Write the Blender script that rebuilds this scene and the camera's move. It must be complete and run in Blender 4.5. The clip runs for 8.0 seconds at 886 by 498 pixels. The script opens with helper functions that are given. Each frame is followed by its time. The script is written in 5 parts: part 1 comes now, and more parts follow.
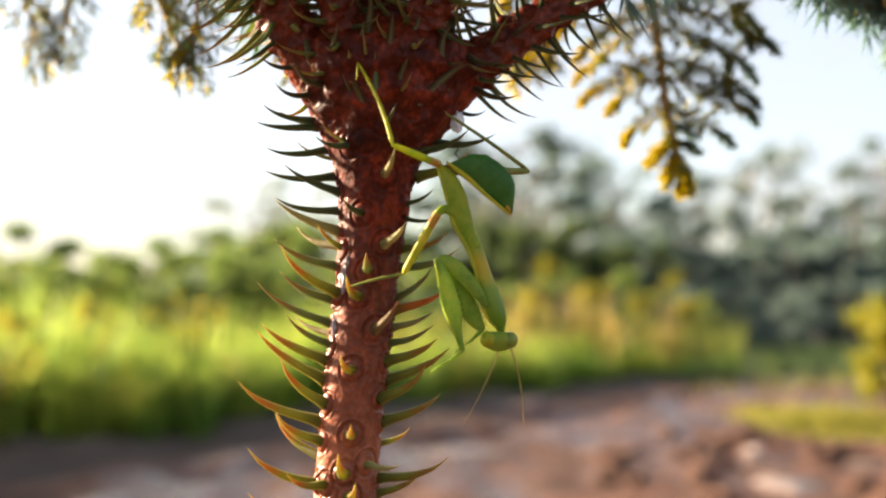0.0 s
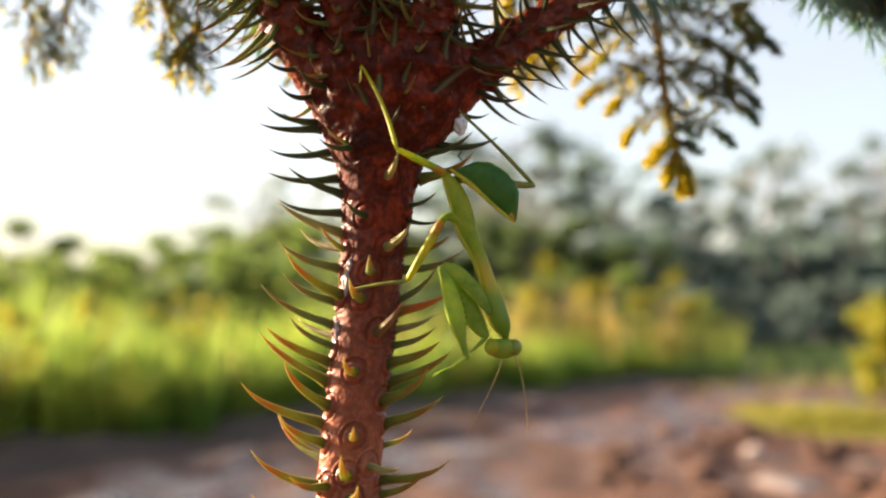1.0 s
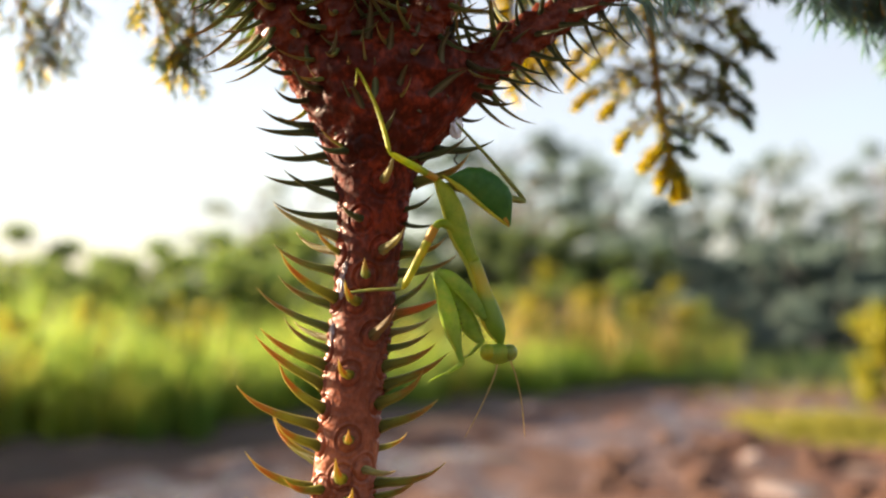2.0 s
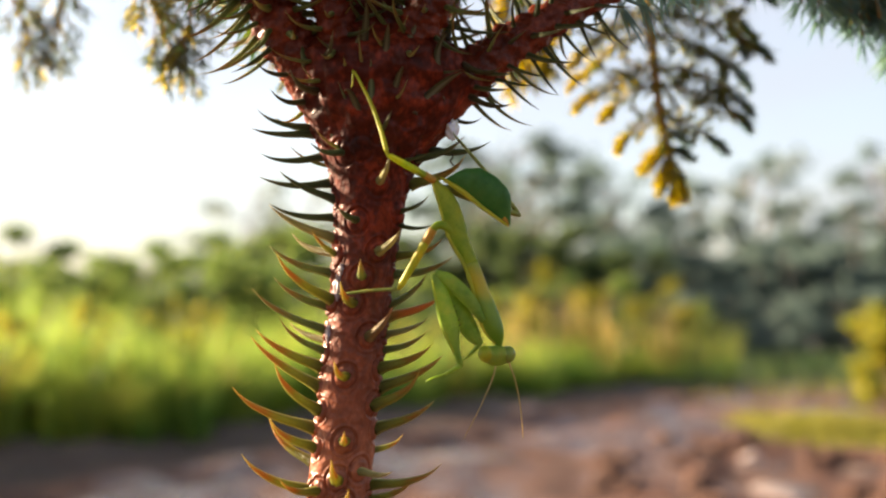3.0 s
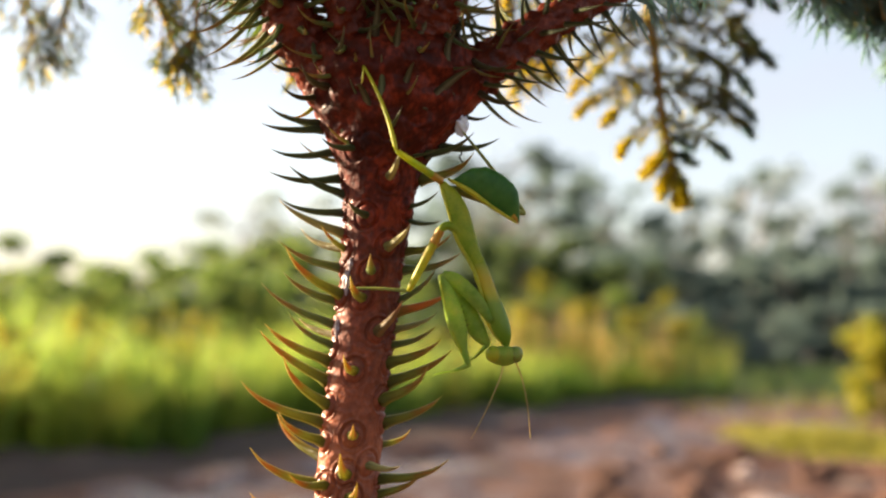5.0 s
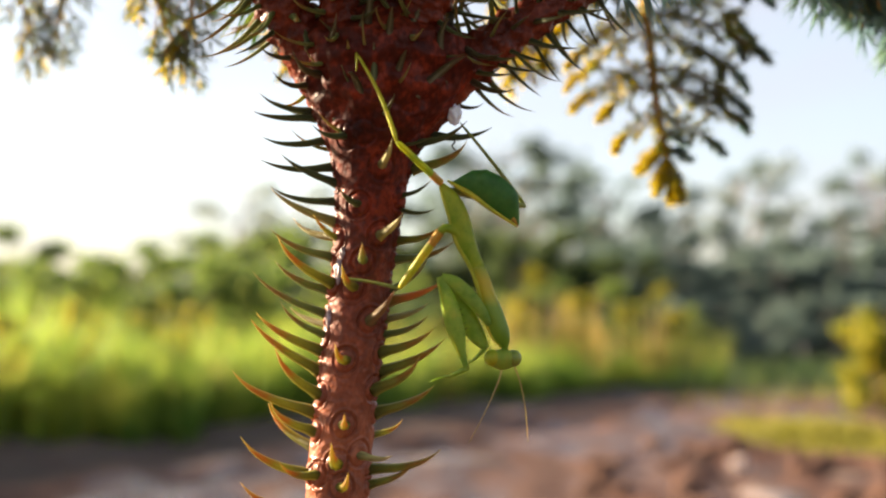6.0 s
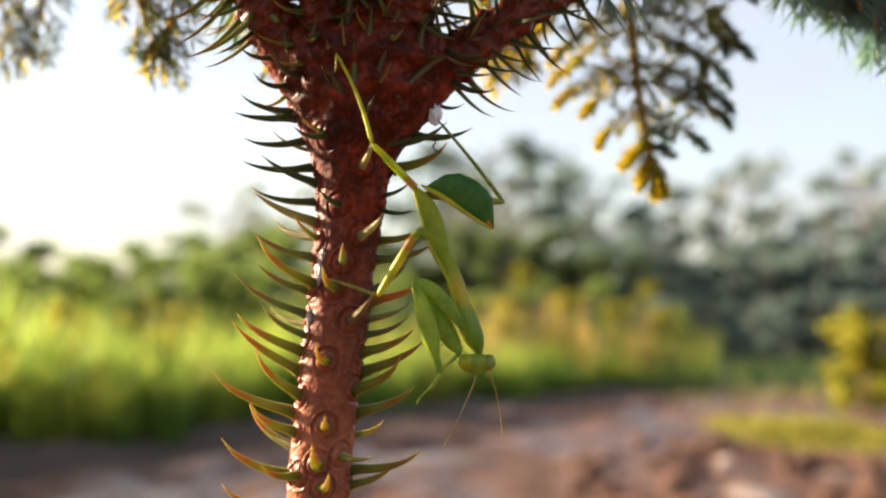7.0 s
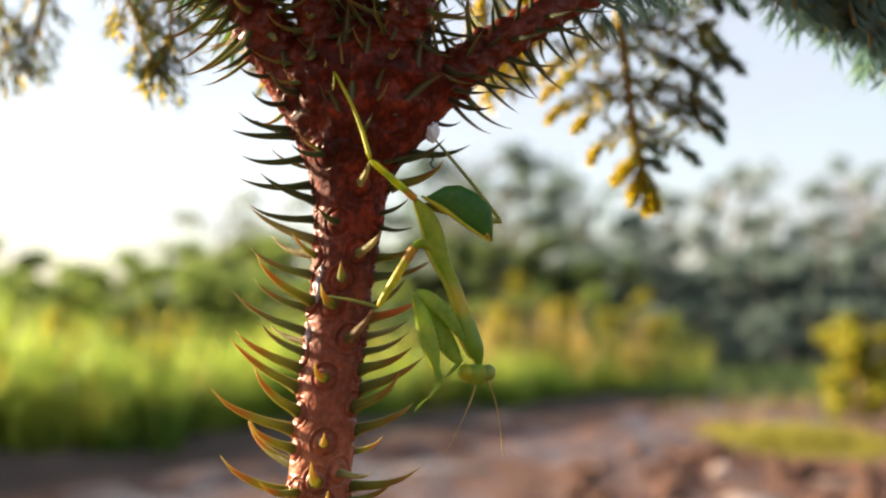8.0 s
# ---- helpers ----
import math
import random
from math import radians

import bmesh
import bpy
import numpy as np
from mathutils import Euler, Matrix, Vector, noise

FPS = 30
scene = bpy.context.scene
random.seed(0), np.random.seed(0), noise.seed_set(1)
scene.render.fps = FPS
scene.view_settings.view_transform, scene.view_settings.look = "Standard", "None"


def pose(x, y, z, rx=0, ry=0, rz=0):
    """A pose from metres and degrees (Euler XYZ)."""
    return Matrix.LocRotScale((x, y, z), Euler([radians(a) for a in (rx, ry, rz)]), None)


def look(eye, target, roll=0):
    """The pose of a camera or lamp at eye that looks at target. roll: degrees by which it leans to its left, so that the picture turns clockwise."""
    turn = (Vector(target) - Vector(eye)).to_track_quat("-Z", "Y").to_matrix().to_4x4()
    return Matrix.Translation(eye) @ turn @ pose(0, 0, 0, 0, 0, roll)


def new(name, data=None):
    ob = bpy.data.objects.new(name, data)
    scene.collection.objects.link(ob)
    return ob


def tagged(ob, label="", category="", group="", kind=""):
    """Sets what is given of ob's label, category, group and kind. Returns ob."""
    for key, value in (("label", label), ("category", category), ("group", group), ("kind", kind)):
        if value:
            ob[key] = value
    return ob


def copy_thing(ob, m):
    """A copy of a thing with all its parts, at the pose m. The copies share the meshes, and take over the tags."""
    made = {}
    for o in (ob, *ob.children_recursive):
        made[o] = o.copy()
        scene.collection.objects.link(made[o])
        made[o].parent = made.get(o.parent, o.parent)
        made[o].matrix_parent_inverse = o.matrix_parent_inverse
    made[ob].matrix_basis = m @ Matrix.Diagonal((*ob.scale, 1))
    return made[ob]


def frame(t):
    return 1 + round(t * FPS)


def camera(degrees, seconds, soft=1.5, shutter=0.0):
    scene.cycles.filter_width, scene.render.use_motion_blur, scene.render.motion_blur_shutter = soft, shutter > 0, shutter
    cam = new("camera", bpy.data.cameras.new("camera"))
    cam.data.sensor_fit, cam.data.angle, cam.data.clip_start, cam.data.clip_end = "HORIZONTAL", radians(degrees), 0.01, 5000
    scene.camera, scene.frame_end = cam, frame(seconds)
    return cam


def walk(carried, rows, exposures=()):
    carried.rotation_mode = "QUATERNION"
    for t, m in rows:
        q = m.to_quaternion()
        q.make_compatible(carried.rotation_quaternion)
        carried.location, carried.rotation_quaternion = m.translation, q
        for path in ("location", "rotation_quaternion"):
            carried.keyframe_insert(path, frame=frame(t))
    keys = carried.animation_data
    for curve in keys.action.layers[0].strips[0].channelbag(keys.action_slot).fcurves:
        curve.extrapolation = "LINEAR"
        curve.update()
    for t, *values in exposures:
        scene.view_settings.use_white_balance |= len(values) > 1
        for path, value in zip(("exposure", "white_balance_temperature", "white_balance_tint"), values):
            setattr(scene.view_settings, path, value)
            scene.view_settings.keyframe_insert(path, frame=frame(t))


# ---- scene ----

# ---------------------------------------------------------------- camera
# Millimetres from SAP: the point straight ahead of the first eye, at the sapling's distance.
EYE, REACH = 0.8, 0.31
SAP = Vector((0.0, REACH, EYE))
cam = camera(38.4, 8.0, soft=2.2)
cam.data.dof.use_dof = True
cam.data.dof.focus_distance = 0.304
cam.data.dof.aperture_fstop = 10.3
ROWS = [
    (0.0, 0.00, 0.00, 0.00, 0.000, 3.000, 0.000),
    (0.5, -1.57, 0.01, 0.66, 0.033, 2.960, -0.053),
    (1.0, -0.59, -0.38, 1.16, 0.015, 2.889, -0.167),
    (1.5, 0.40, -1.05, 1.57, -0.011, 2.949, -0.306),
    (1.7, 0.30, -0.95, 1.00, -0.015, 3.060, -0.300),
    (2.8, 0.20, -0.30, 0.10, -0.130, 3.230, -0.320),
    (3.0, 0.82, -0.79, 0.66, -0.115, 3.199, -0.311),
    (3.5, 3.76, -0.31, -0.13, -0.175, 3.504, -0.464),
    (4.0, 5.69, -0.55, 1.74, -0.637, 3.666, -0.487),
    (4.5, 2.18, -3.47, 1.46, -0.630, 3.717, -0.511),
    (4.7, -1.27, -3.05, -1.36, -0.421, 3.722, -0.541),
    (5.8, -3.27, 0.37, -4.52, -0.425, 3.497, -0.761),
    (6.0, -1.73, -0.30, -3.87, -0.567, 3.362, -0.758),
    (6.5, 0.01, 0.24, -4.02, -0.795, 3.293, -0.642),
    (7.0, -0.07, -0.35, -3.61, -1.117, 3.337, -0.625),
    (7.5, -2.25, -1.92, -2.33, -1.292, 3.686, -0.434),
    (8.0, -0.95, -1.51, -1.59, -1.355, 3.709, -0.419),
]
walk(cam, [(t, pose(x / 1000, y / 1000, EYE + z / 1000, 90 + pitch, roll, yaw)) for t, x, y, z, yaw, pitch, roll in ROWS],
     exposures=[(0.0, 2.70), (1.5, 2.57), (4.0, 2.54), (6.5, 2.57), (8.0, 2.55)])

# ---------------------------------------------------------------- light
SUN_SIDE, SUN_UP = -66.0, 17.0  # degrees from straight ahead (minus: to the left), and above the horizon
world = bpy.data.worlds.new("evening_sky")
scene.world = world
world.use_nodes = True
wn, wl = world.node_tree.nodes, world.node_tree.links
sky = wn.new("ShaderNodeTexSky")
sky.sky_type, sky.sun_disc = "NISHITA", False
sky.sun_elevation, sky.sun_rotation = radians(SUN_UP), radians(SUN_SIDE)
sky.air_density, sky.dust_density, sky.ozone_density = 1.0, 1.8, 1.0
wn["Background"].inputs["Strength"].default_value = 0.061
# thin high cloud over the blue
wtc, wmap, wnoise, wramp, wmix = wn.new("ShaderNodeTexCoord"), wn.new("ShaderNodeMapping"), wn.new("ShaderNodeTexNoise"), wn.new("ShaderNodeValToRGB"), wn.new("ShaderNodeMix")
wmap.inputs["Scale"].default_value = (1.0, 1.0, 3.0)
wnoise.inputs["Scale"].default_value, wnoise.inputs["Detail"].default_value, wnoise.inputs["Roughness"].default_value = 2.2, 6.0, 0.6
wramp.color_ramp.elements[0].position, wramp.color_ramp.elements[0].color = 0.33, (0.34, 0.34, 0.34, 1)
wramp.color_ramp.elements[1].position, wramp.color_ramp.elements[1].color = 0.66, (0.78, 0.78, 0.78, 1)
wmix.data_type = "RGBA"
wmix.inputs[7].default_value = (2.30, 2.24, 2.45, 1)
wl.new(wtc.outputs["Generated"], wmap.inputs["Vector"])
wl.new(wmap.outputs["Vector"], wnoise.inputs["Vector"])
wl.new(wnoise.outputs["Fac"], wramp.inputs["Fac"])
wl.new(wramp.outputs["Color"], wmix.inputs["Factor"])
wl.new(sky.outputs["Color"], wmix.inputs[6])
wl.new(wmix.outputs[2], wn["Background"].inputs["Color"])
sun = new("sun", bpy.data.lights.new("sun", "SUN"))
sun.data.energy, sun.data.angle, sun.data.color = 4.9, radians(4.0), (1.0, 0.80, 0.56)
sun_way = Vector((math.sin(radians(SUN_SIDE)) * math.cos(radians(SUN_UP)), math.cos(radians(SUN_SIDE)) * math.cos(radians(SUN_UP)), math.sin(radians(SUN_UP))))
sun.matrix_world = look(sun_way * 60, (0, 0, 0))


# ---------------------------------------------------------------- materials
class Nodes:
    """A small builder for one node material."""

    def __init__(self, name):
        self.m = bpy.data.materials.new(name)
        self.m.use_nodes = True
        self.t = self.m.node_tree
        self.t.nodes.clear()
        self.out = self.add("ShaderNodeOutputMaterial")
        self.coord = self.add("ShaderNodeTexCoord")

    def add(self, kind, **values):
        n = self.t.nodes.new(kind)
        for key, value in values.items():
            n.inputs[key.replace("_", " ")].default_value = value
        return n

    def link(self, a, b):
        self.t.links.new(a, b)

    def noise(self, scale, detail=4.0, rough=0.6, coord="Object", stretch=None):
        n = self.add("ShaderNodeTexNoise", Scale=scale, Detail=detail, Roughness=rough)
        where = self.coord.outputs[coord]
        if stretch:
            mp = self.add("ShaderNodeMapping")
            mp.inputs["Scale"].default_value = stretch
            self.link(where, mp.inputs["Vector"])
            where = mp.outputs["Vector"]
        self.link(where, n.inputs["Vector"])
        return n.outputs["Fac"]

    def ramp(self, fac, *stops):
        n = self.add("ShaderNodeValToRGB")
        el = n.color_ramp.elements
        while len(el) < len(stops):
            el.new(0.5)
        for e, (at, c) in zip(el, stops):
            e.position, e.color = at, (*c, 1.0)
        self.link(fac, n.inputs["Fac"])
        return n.outputs["Color"]

    def mix(self, fac, a, b, blend="MIX"):
        n = self.add("ShaderNodeMix")
        n.data_type, n.blend_type = "RGBA", blend
        for socket, v in ((n.inputs["Factor"], fac), (n.inputs[6], a), (n.inputs[7], b)):
            if isinstance(v, (int, float)):
                socket.default_value = v
            elif isinstance(v, tuple):
                socket.default_value = (*v, 1.0)
            else:
                self.link(v, socket)
        return n.outputs[2]

    def math(self, op, a, b=0.0, clamp=False):
        n = self.add("ShaderNodeMath")
        n.operation, n.use_clamp = op, clamp
        for socket, v in ((n.inputs[0], a), (n.inputs[1], b)):
            if isinstance(v, (int, float)):
                socket.default_value = v
            else:
                self.link(v, socket)
        return n.outputs[0]

    def bump(self, height, strength, distance):
        n = self.add("ShaderNodeBump", Strength=strength, Distance=distance)
        self.link(height, n.inputs["Height"])
        return n.outputs["Normal"]

    def surface(self, color, rough=0.5, normal=None, translucent=0.0, spec=0.5, sub=0.0, coat=0.0):
        p = self.add("ShaderNodeBsdfPrincipled")
        if isinstance(color, tuple):
            p.inputs["Base Color"].default_value = (*color, 1.0)
        else:
            self.link(color, p.inputs["Base Color"])
        if isinstance(rough, (int, float)):
            p.inputs["Roughness"].default_value = rough
        else:
            self.link(rough, p.inputs["Roughness"])
        p.inputs["Specular IOR Level"].default_value = spec
        if isinstance(coat, (int, float)):
            p.inputs["Coat Weight"].default_value = coat
        else:
            self.link(coat, p.inputs["Coat Weight"])
        if sub:
            p.inputs["Subsurface Weight"].default_value = sub
            p.inputs["Subsurface Radius"].default_value = (1.0, 1.0, 0.4)
            p.inputs["Subsurface Scale"].default_value = 0.0012
        p.inputs["Coat Roughness"].default_value = 0.2
        if normal:
            self.link(normal, p.inputs["Normal"])
            self.link(normal, p.inputs["Coat Normal"])
        last = p.outputs[0]
        if translucent:
            tr = self.add("ShaderNodeBsdfTranslucent")
            self.link(color, tr.inputs["Color"])
            mx = self.add("ShaderNodeMixShader", Fac=translucent)
            self.link(last, mx.inputs[1])
            self.link(tr.outputs[0], mx.inputs[2])
            last = mx.outputs[0]
        self.link(last, self.out.inputs["Surface"])
        return self.m


def bark_material(name, dark, middle, light, young=None, wrinkles=0.0):
    n = Nodes(name)
    fine = n.noise(650, 5, 0.6, stretch=(1, 1, 0.7))
    broad = n.noise(110, 3)
    mottle = n.math("ADD", n.math("MULTIPLY", fine, 0.45), n.math("MULTIPLY", broad, 0.55))
    col = n.ramp(mottle, (0.34, dark), (0.5, middle), (0.68, light))
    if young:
        # darker up the stem: the crown's shade is put into the bark colour
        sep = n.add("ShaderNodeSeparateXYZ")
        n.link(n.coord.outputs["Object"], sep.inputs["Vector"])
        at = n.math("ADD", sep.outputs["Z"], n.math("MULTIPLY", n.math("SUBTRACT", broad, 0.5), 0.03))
        upper_tone = n.ramp(mottle, (0.34, young[0]), (0.5, young[1]), (0.68, young[2]))
        shade_mix = n.ramp(n.math("ADD", n.math("MULTIPLY", at, 10.0), 0.5), (0.0, (0, 0, 0)), (0.75, (1, 1, 1)))
        col = n.mix(shade_mix, col, upper_tone)
    # grey scuffs, and a thin waxy skin cracked into small plates
    scuff = n.ramp(n.noise(240, 5, 0.7, stretch=(1, 1, 0.5)), (0.58, (0, 0, 0)), (0.70, (0.3, 0.3, 0.3)))
    col = n.mix(scuff, col, tuple(0.35 * c + 0.05 for c in middle))
    plates = n.add("ShaderNodeTexVoronoi", Scale=520.0)
    n.link(n.coord.outputs["Object"], plates.inputs["Vector"])
    high = n.math("ADD", n.math("MULTIPLY", fine, 0.5), n.math("MULTIPLY", plates.outputs["Distance"], 0.6))
    if wrinkles:
        high = n.math("ADD", high, n.math("MULTIPLY", n.noise(330, 4, 0.65), wrinkles))
    gloss = n.ramp(n.noise(260, 4), (0.40, (0.22, 0.22, 0.22)), (0.60, (0.55, 0.55, 0.55)))
    wax = 0.3
    if young:
        gloss = n.mix(n.math("MULTIPLY", shade_mix, 0.7), gloss, (0.7, 0.7, 0.7))
        wax = n.math("SUBTRACT", 0.3, n.math("MULTIPLY", shade_mix, 0.18))
    return n.surface(col, gloss, n.bump(high, 0.55, 0.0004 + 0.0004 * wrinkles), spec=0.1, coat=wax)


def spine_material(name, base, middle, tip_a, tip_b, see=0.25, flecks=0.0):
    """A stiff pointed leaf: local x runs from its base (0) to its point (1); its margins are paler, partly sunlight put
    into the colour.
    """
    n = Nodes(name)
    sep = n.add("ShaderNodeSeparateXYZ")
    n.link(n.coord.outputs["Object"], sep.inputs["Vector"])
    info = n.add("ShaderNodeObjectInfo")
    streak = n.noise(9, 3, 0.6, stretch=(1, 14, 14))
    shift = n.math("ADD", sep.outputs["X"], n.math("MULTIPLY", n.math("SUBTRACT", streak, 0.5), 0.3))
    tip = n.mix(info.outputs["Random"], tip_a, tip_b)
    body = n.ramp(shift, (0.0, base), (0.35, middle), (1.0, middle))
    col = n.mix(n.ramp(shift, (0.62, (0, 0, 0)), (0.95, (1, 1, 1))), body, tip)
    if flecks:
        # a rusty band before the point, broken into flecks
        spot = n.ramp(n.noise(5, 4, 0.6, stretch=(1, 4, 4)), (0.40, (0.25, 0.25, 0.25)), (0.56, (1, 1, 1)))
        band = n.ramp(shift, (0.42, (0, 0, 0)), (0.62, (flecks, flecks, flecks)), (0.80, (flecks, flecks, flecks)), (0.93, (0, 0, 0)))
        col = n.mix(n.math("MULTIPLY", spot, band), col, (0.56, 0.14, 0.03))
    col = n.mix(n.math("MULTIPLY", n.noise(25, 2), 0.35), col, base)
    rib = n.add("ShaderNodeAttribute")
    rib.attribute_name = "rib"
    # pale margin, strengthened to paint the sunlit edge
    edge = n.ramp(n.math("ABSOLUTE", rib.outputs["Fac"], 0.0), (0.68, (0, 0, 0)), (0.96, (0.85, 0.85, 0.85)))
    pale = tuple(min(0.72, c * 1.7 + 0.05) for c in middle)
    col = n.mix(edge, col, pale)
    return n.surface(col, 0.42, n.bump(streak, 0.4, 0.02), translucent=see, spec=0.28)


def plain_leaf(name, stops, see=0.45, rough=0.5):
    n = Nodes(name)
    geo = n.add("ShaderNodeNewGeometry")
    col = n.ramp(geo.outputs["Random Per Island"], *stops)
    col = n.mix(n.math("MULTIPLY", n.noise(3.0, 3), 0.4), col, stops[0][1])
    return n.surface(col, rough, translucent=see, spec=0.16)


def insect_material(name, low, high, scale=160, see=0.3, rough=0.35):
    n = Nodes(name)
    broad = n.noise(scale, 4, 0.65)
    fine = n.noise(scale * 9, 3)
    col = n.ramp(broad, (0.34, low), (0.54, high), (0.70, tuple(min(0.7, c * k) for c, k in zip(high, (1.4, 1.05, 1.1)))))
    col = n.mix(n.math("MULTIPLY", n.noise(scale * 5, 3), 0.45), col, low)
    speck = n.ramp(n.noise(scale * 22, 2), (0.60, (0, 0, 0)), (0.70, (0.55, 0.55, 0.55)))
    col = n.mix(speck, col, tuple(c * 0.6 for c in low))
    return n.surface(col, n.math("ADD", rough, n.math("MULTIPLY", fine, 0.18)), n.bump(fine, 0.5, 0.00015), translucent=see, sub=0.25, spec=0.35)


def earth_material():
    n = Nodes("damp_earth")
    sep = n.add("ShaderNodeSeparateXYZ")
    n.link(n.coord.outputs["Object"], sep.inputs["Vector"])
    broad = n.noise(0.9, 5, 0.65, stretch=(1.3, 0.55, 1.0))
    lumps = n.noise(3.5, 6, 0.7)
    # distance from the edge of the grass: the wheel tracks run along it and hold water
    off = n.math("SUBTRACT", sep.outputs["X"], n.math("SUBTRACT", n.math("MULTIPLY", sep.outputs["Y"], 0.58), 7.4))
    worn = n.ramp(n.math("MULTIPLY", off, 0.1), (0.16, (0, 0, 0)), (0.25, (1, 1, 1)), (0.40, (1, 1, 1)), (0.48, (0, 0, 0)))
    wet = n.math("ADD", broad, n.math("MULTIPLY", worn, 0.13))
    col = n.ramp(lumps, (0.3, (0.022, 0.009, 0.005)), (0.55, (0.084, 0.034, 0.020)), (0.8, (0.18, 0.082, 0.048)))
    # the tall grass's shadow, put into the soil colour along its foot
    col = n.mix(n.ramp(n.math("ADD", n.math("MULTIPLY", off, 0.1), n.math("MULTIPLY", lumps, 0.08)), (0.15, (0.7, 0.7, 0.7)), (0.24, (0, 0, 0))), col, (0.046, 0.040, 0.032))
    col = n.mix(n.ramp(wet, (0.57, (0, 0, 0)), (0.69, (0.9, 0.9, 0.9))), col, (0.075, 0.056, 0.056))
    rough = n.ramp(wet, (0.57, (0.95, 0.95, 0.95)), (0.70, (0.24, 0.24, 0.24)))
    return n.surface(col, rough, n.bump(n.noise(30, 6, 0.7), 0.6, 0.02), spec=0.3)


def clod_material():
    n = Nodes("broken_mud")
    lumps = n.noise(14, 6, 0.7)
    col = n.ramp(lumps, (0.3, (0.040, 0.016, 0.009)), (0.7, (0.16, 0.066, 0.032)))
    return n.surface(col, 0.85, n.bump(n.noise(60, 5), 0.6, 0.01))


def wood_material(name, low, high):
    n = Nodes(name)
    grain = n.noise(12, 5, 0.65, stretch=(1, 1, 0.2))
    return n.surface(n.ramp(grain, (0.3, low), (0.7, high)), 0.85, n.bump(grain, 0.6, 0.02))


# bark colours with the shade under the crown mixed in
CROWN_SHADE = ((0.024, 0.0036, 0.0016), (0.078, 0.0110, 0.0040), (0.30, 0.042, 0.014))
BARK = bark_material("red_brown_bark", (0.16, 0.047, 0.022), (0.28, 0.083, 0.038), (0.42, 0.155, 0.072), CROWN_SHADE, 0.7)
BARK_SHADED = bark_material("shaded_dark_red_bark", (0.045, 0.007, 0.0025), (0.115, 0.018, 0.006), (0.28, 0.055, 0.020), wrinkles=1.5)
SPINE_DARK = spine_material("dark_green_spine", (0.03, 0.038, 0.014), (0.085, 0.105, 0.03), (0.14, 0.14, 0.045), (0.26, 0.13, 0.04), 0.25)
# darker copy for the funnel's leaves, their shade put into the colour
SPINE_SHADE = spine_material("shaded_brown_green_spine", (0.035, 0.022, 0.008), (0.075, 0.065, 0.018), (0.12, 0.10, 0.03), (0.16, 0.11, 0.03), 0.2)
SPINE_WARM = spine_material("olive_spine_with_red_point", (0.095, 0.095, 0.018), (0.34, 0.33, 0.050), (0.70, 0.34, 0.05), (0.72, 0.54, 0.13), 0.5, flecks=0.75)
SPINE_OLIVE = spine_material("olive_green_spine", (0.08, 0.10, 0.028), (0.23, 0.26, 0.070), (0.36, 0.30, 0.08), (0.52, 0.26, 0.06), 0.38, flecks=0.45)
SPINE_RUST = spine_material("rusty_brown_spine", (0.10, 0.085, 0.025), (0.24, 0.15, 0.05), (0.50, 0.16, 0.05), (0.52, 0.24, 0.08), 0.3)
SPINE_RED = spine_material("orange_red_spine", (0.24, 0.20, 0.04), (0.80, 0.27, 0.07), (0.78, 0.40, 0.10), (0.78, 0.46, 0.14), 0.6)
SPINE_PALE = spine_material("pale_yellow_spine", (0.14, 0.13, 0.04), (0.38, 0.34, 0.12), (0.50, 0.34, 0.12), (0.45, 0.40, 0.18), 0.3)
NEEDLE = plain_leaf("conifer_needle", [(0.0, (0.11, 0.20, 0.07)), (0.6, (0.21, 0.30, 0.09)), (1.0, (0.38, 0.40, 0.09))], 0.72)
NEEDLE_BLUE = plain_leaf("blue_green_needle", [(0.0, (0.25, 0.38, 0.34)), (0.7, (0.36, 0.50, 0.44)), (1.0, (0.46, 0.55, 0.36))], 0.72)
NEEDLE_TEAL = plain_leaf("grey_green_needle", [(0.0, (0.19, 0.31, 0.26)), (0.6, (0.29, 0.42, 0.33)), (1.0, (0.42, 0.48, 0.28))], 0.7)
NEEDLE_SOFT = plain_leaf("pale_olive_needle", [(0.0, (0.27, 0.32, 0.12)), (0.6, (0.40, 0.42, 0.14)), (1.0, (0.56, 0.52, 0.13))], 0.7)
NEEDLE_PALE = plain_leaf("pale_grey_green_needle", [(0.0, (0.17, 0.23, 0.13)), (0.6, (0.27, 0.32, 0.16)), (1.0, (0.44, 0.42, 0.16))], 0.7)
# golden needle ends, with sunlight put into their colour
NEEDLE_GOLD = plain_leaf("sunlit_golden_needle", [(0.0, (0.56, 0.48, 0.035)), (0.6, (0.70, 0.60, 0.045)), (1.0, (0.78, 0.66, 0.06))], 0.78)
TWIG = wood_material("orange_brown_twig", (0.38, 0.22, 0.05), (0.58, 0.38, 0.10))
def grass_material(name, stops, see):
    """Blades whose colour runs in patches of a metre or so, and from blade to blade."""
    n = Nodes(name)
    geo = n.add("ShaderNodeNewGeometry")
    patch = n.ramp(n.noise(1.5, 3, 0.6), (0.36, (0, 0, 0)), (0.66, (1, 1, 1)))
    at = n.math("ADD", n.math("MULTIPLY", patch, 0.55), n.math("MULTIPLY", geo.outputs["Random Per Island"], 0.45))
    return n.surface(n.ramp(at, *stops), 0.5, translucent=see, spec=0.2)


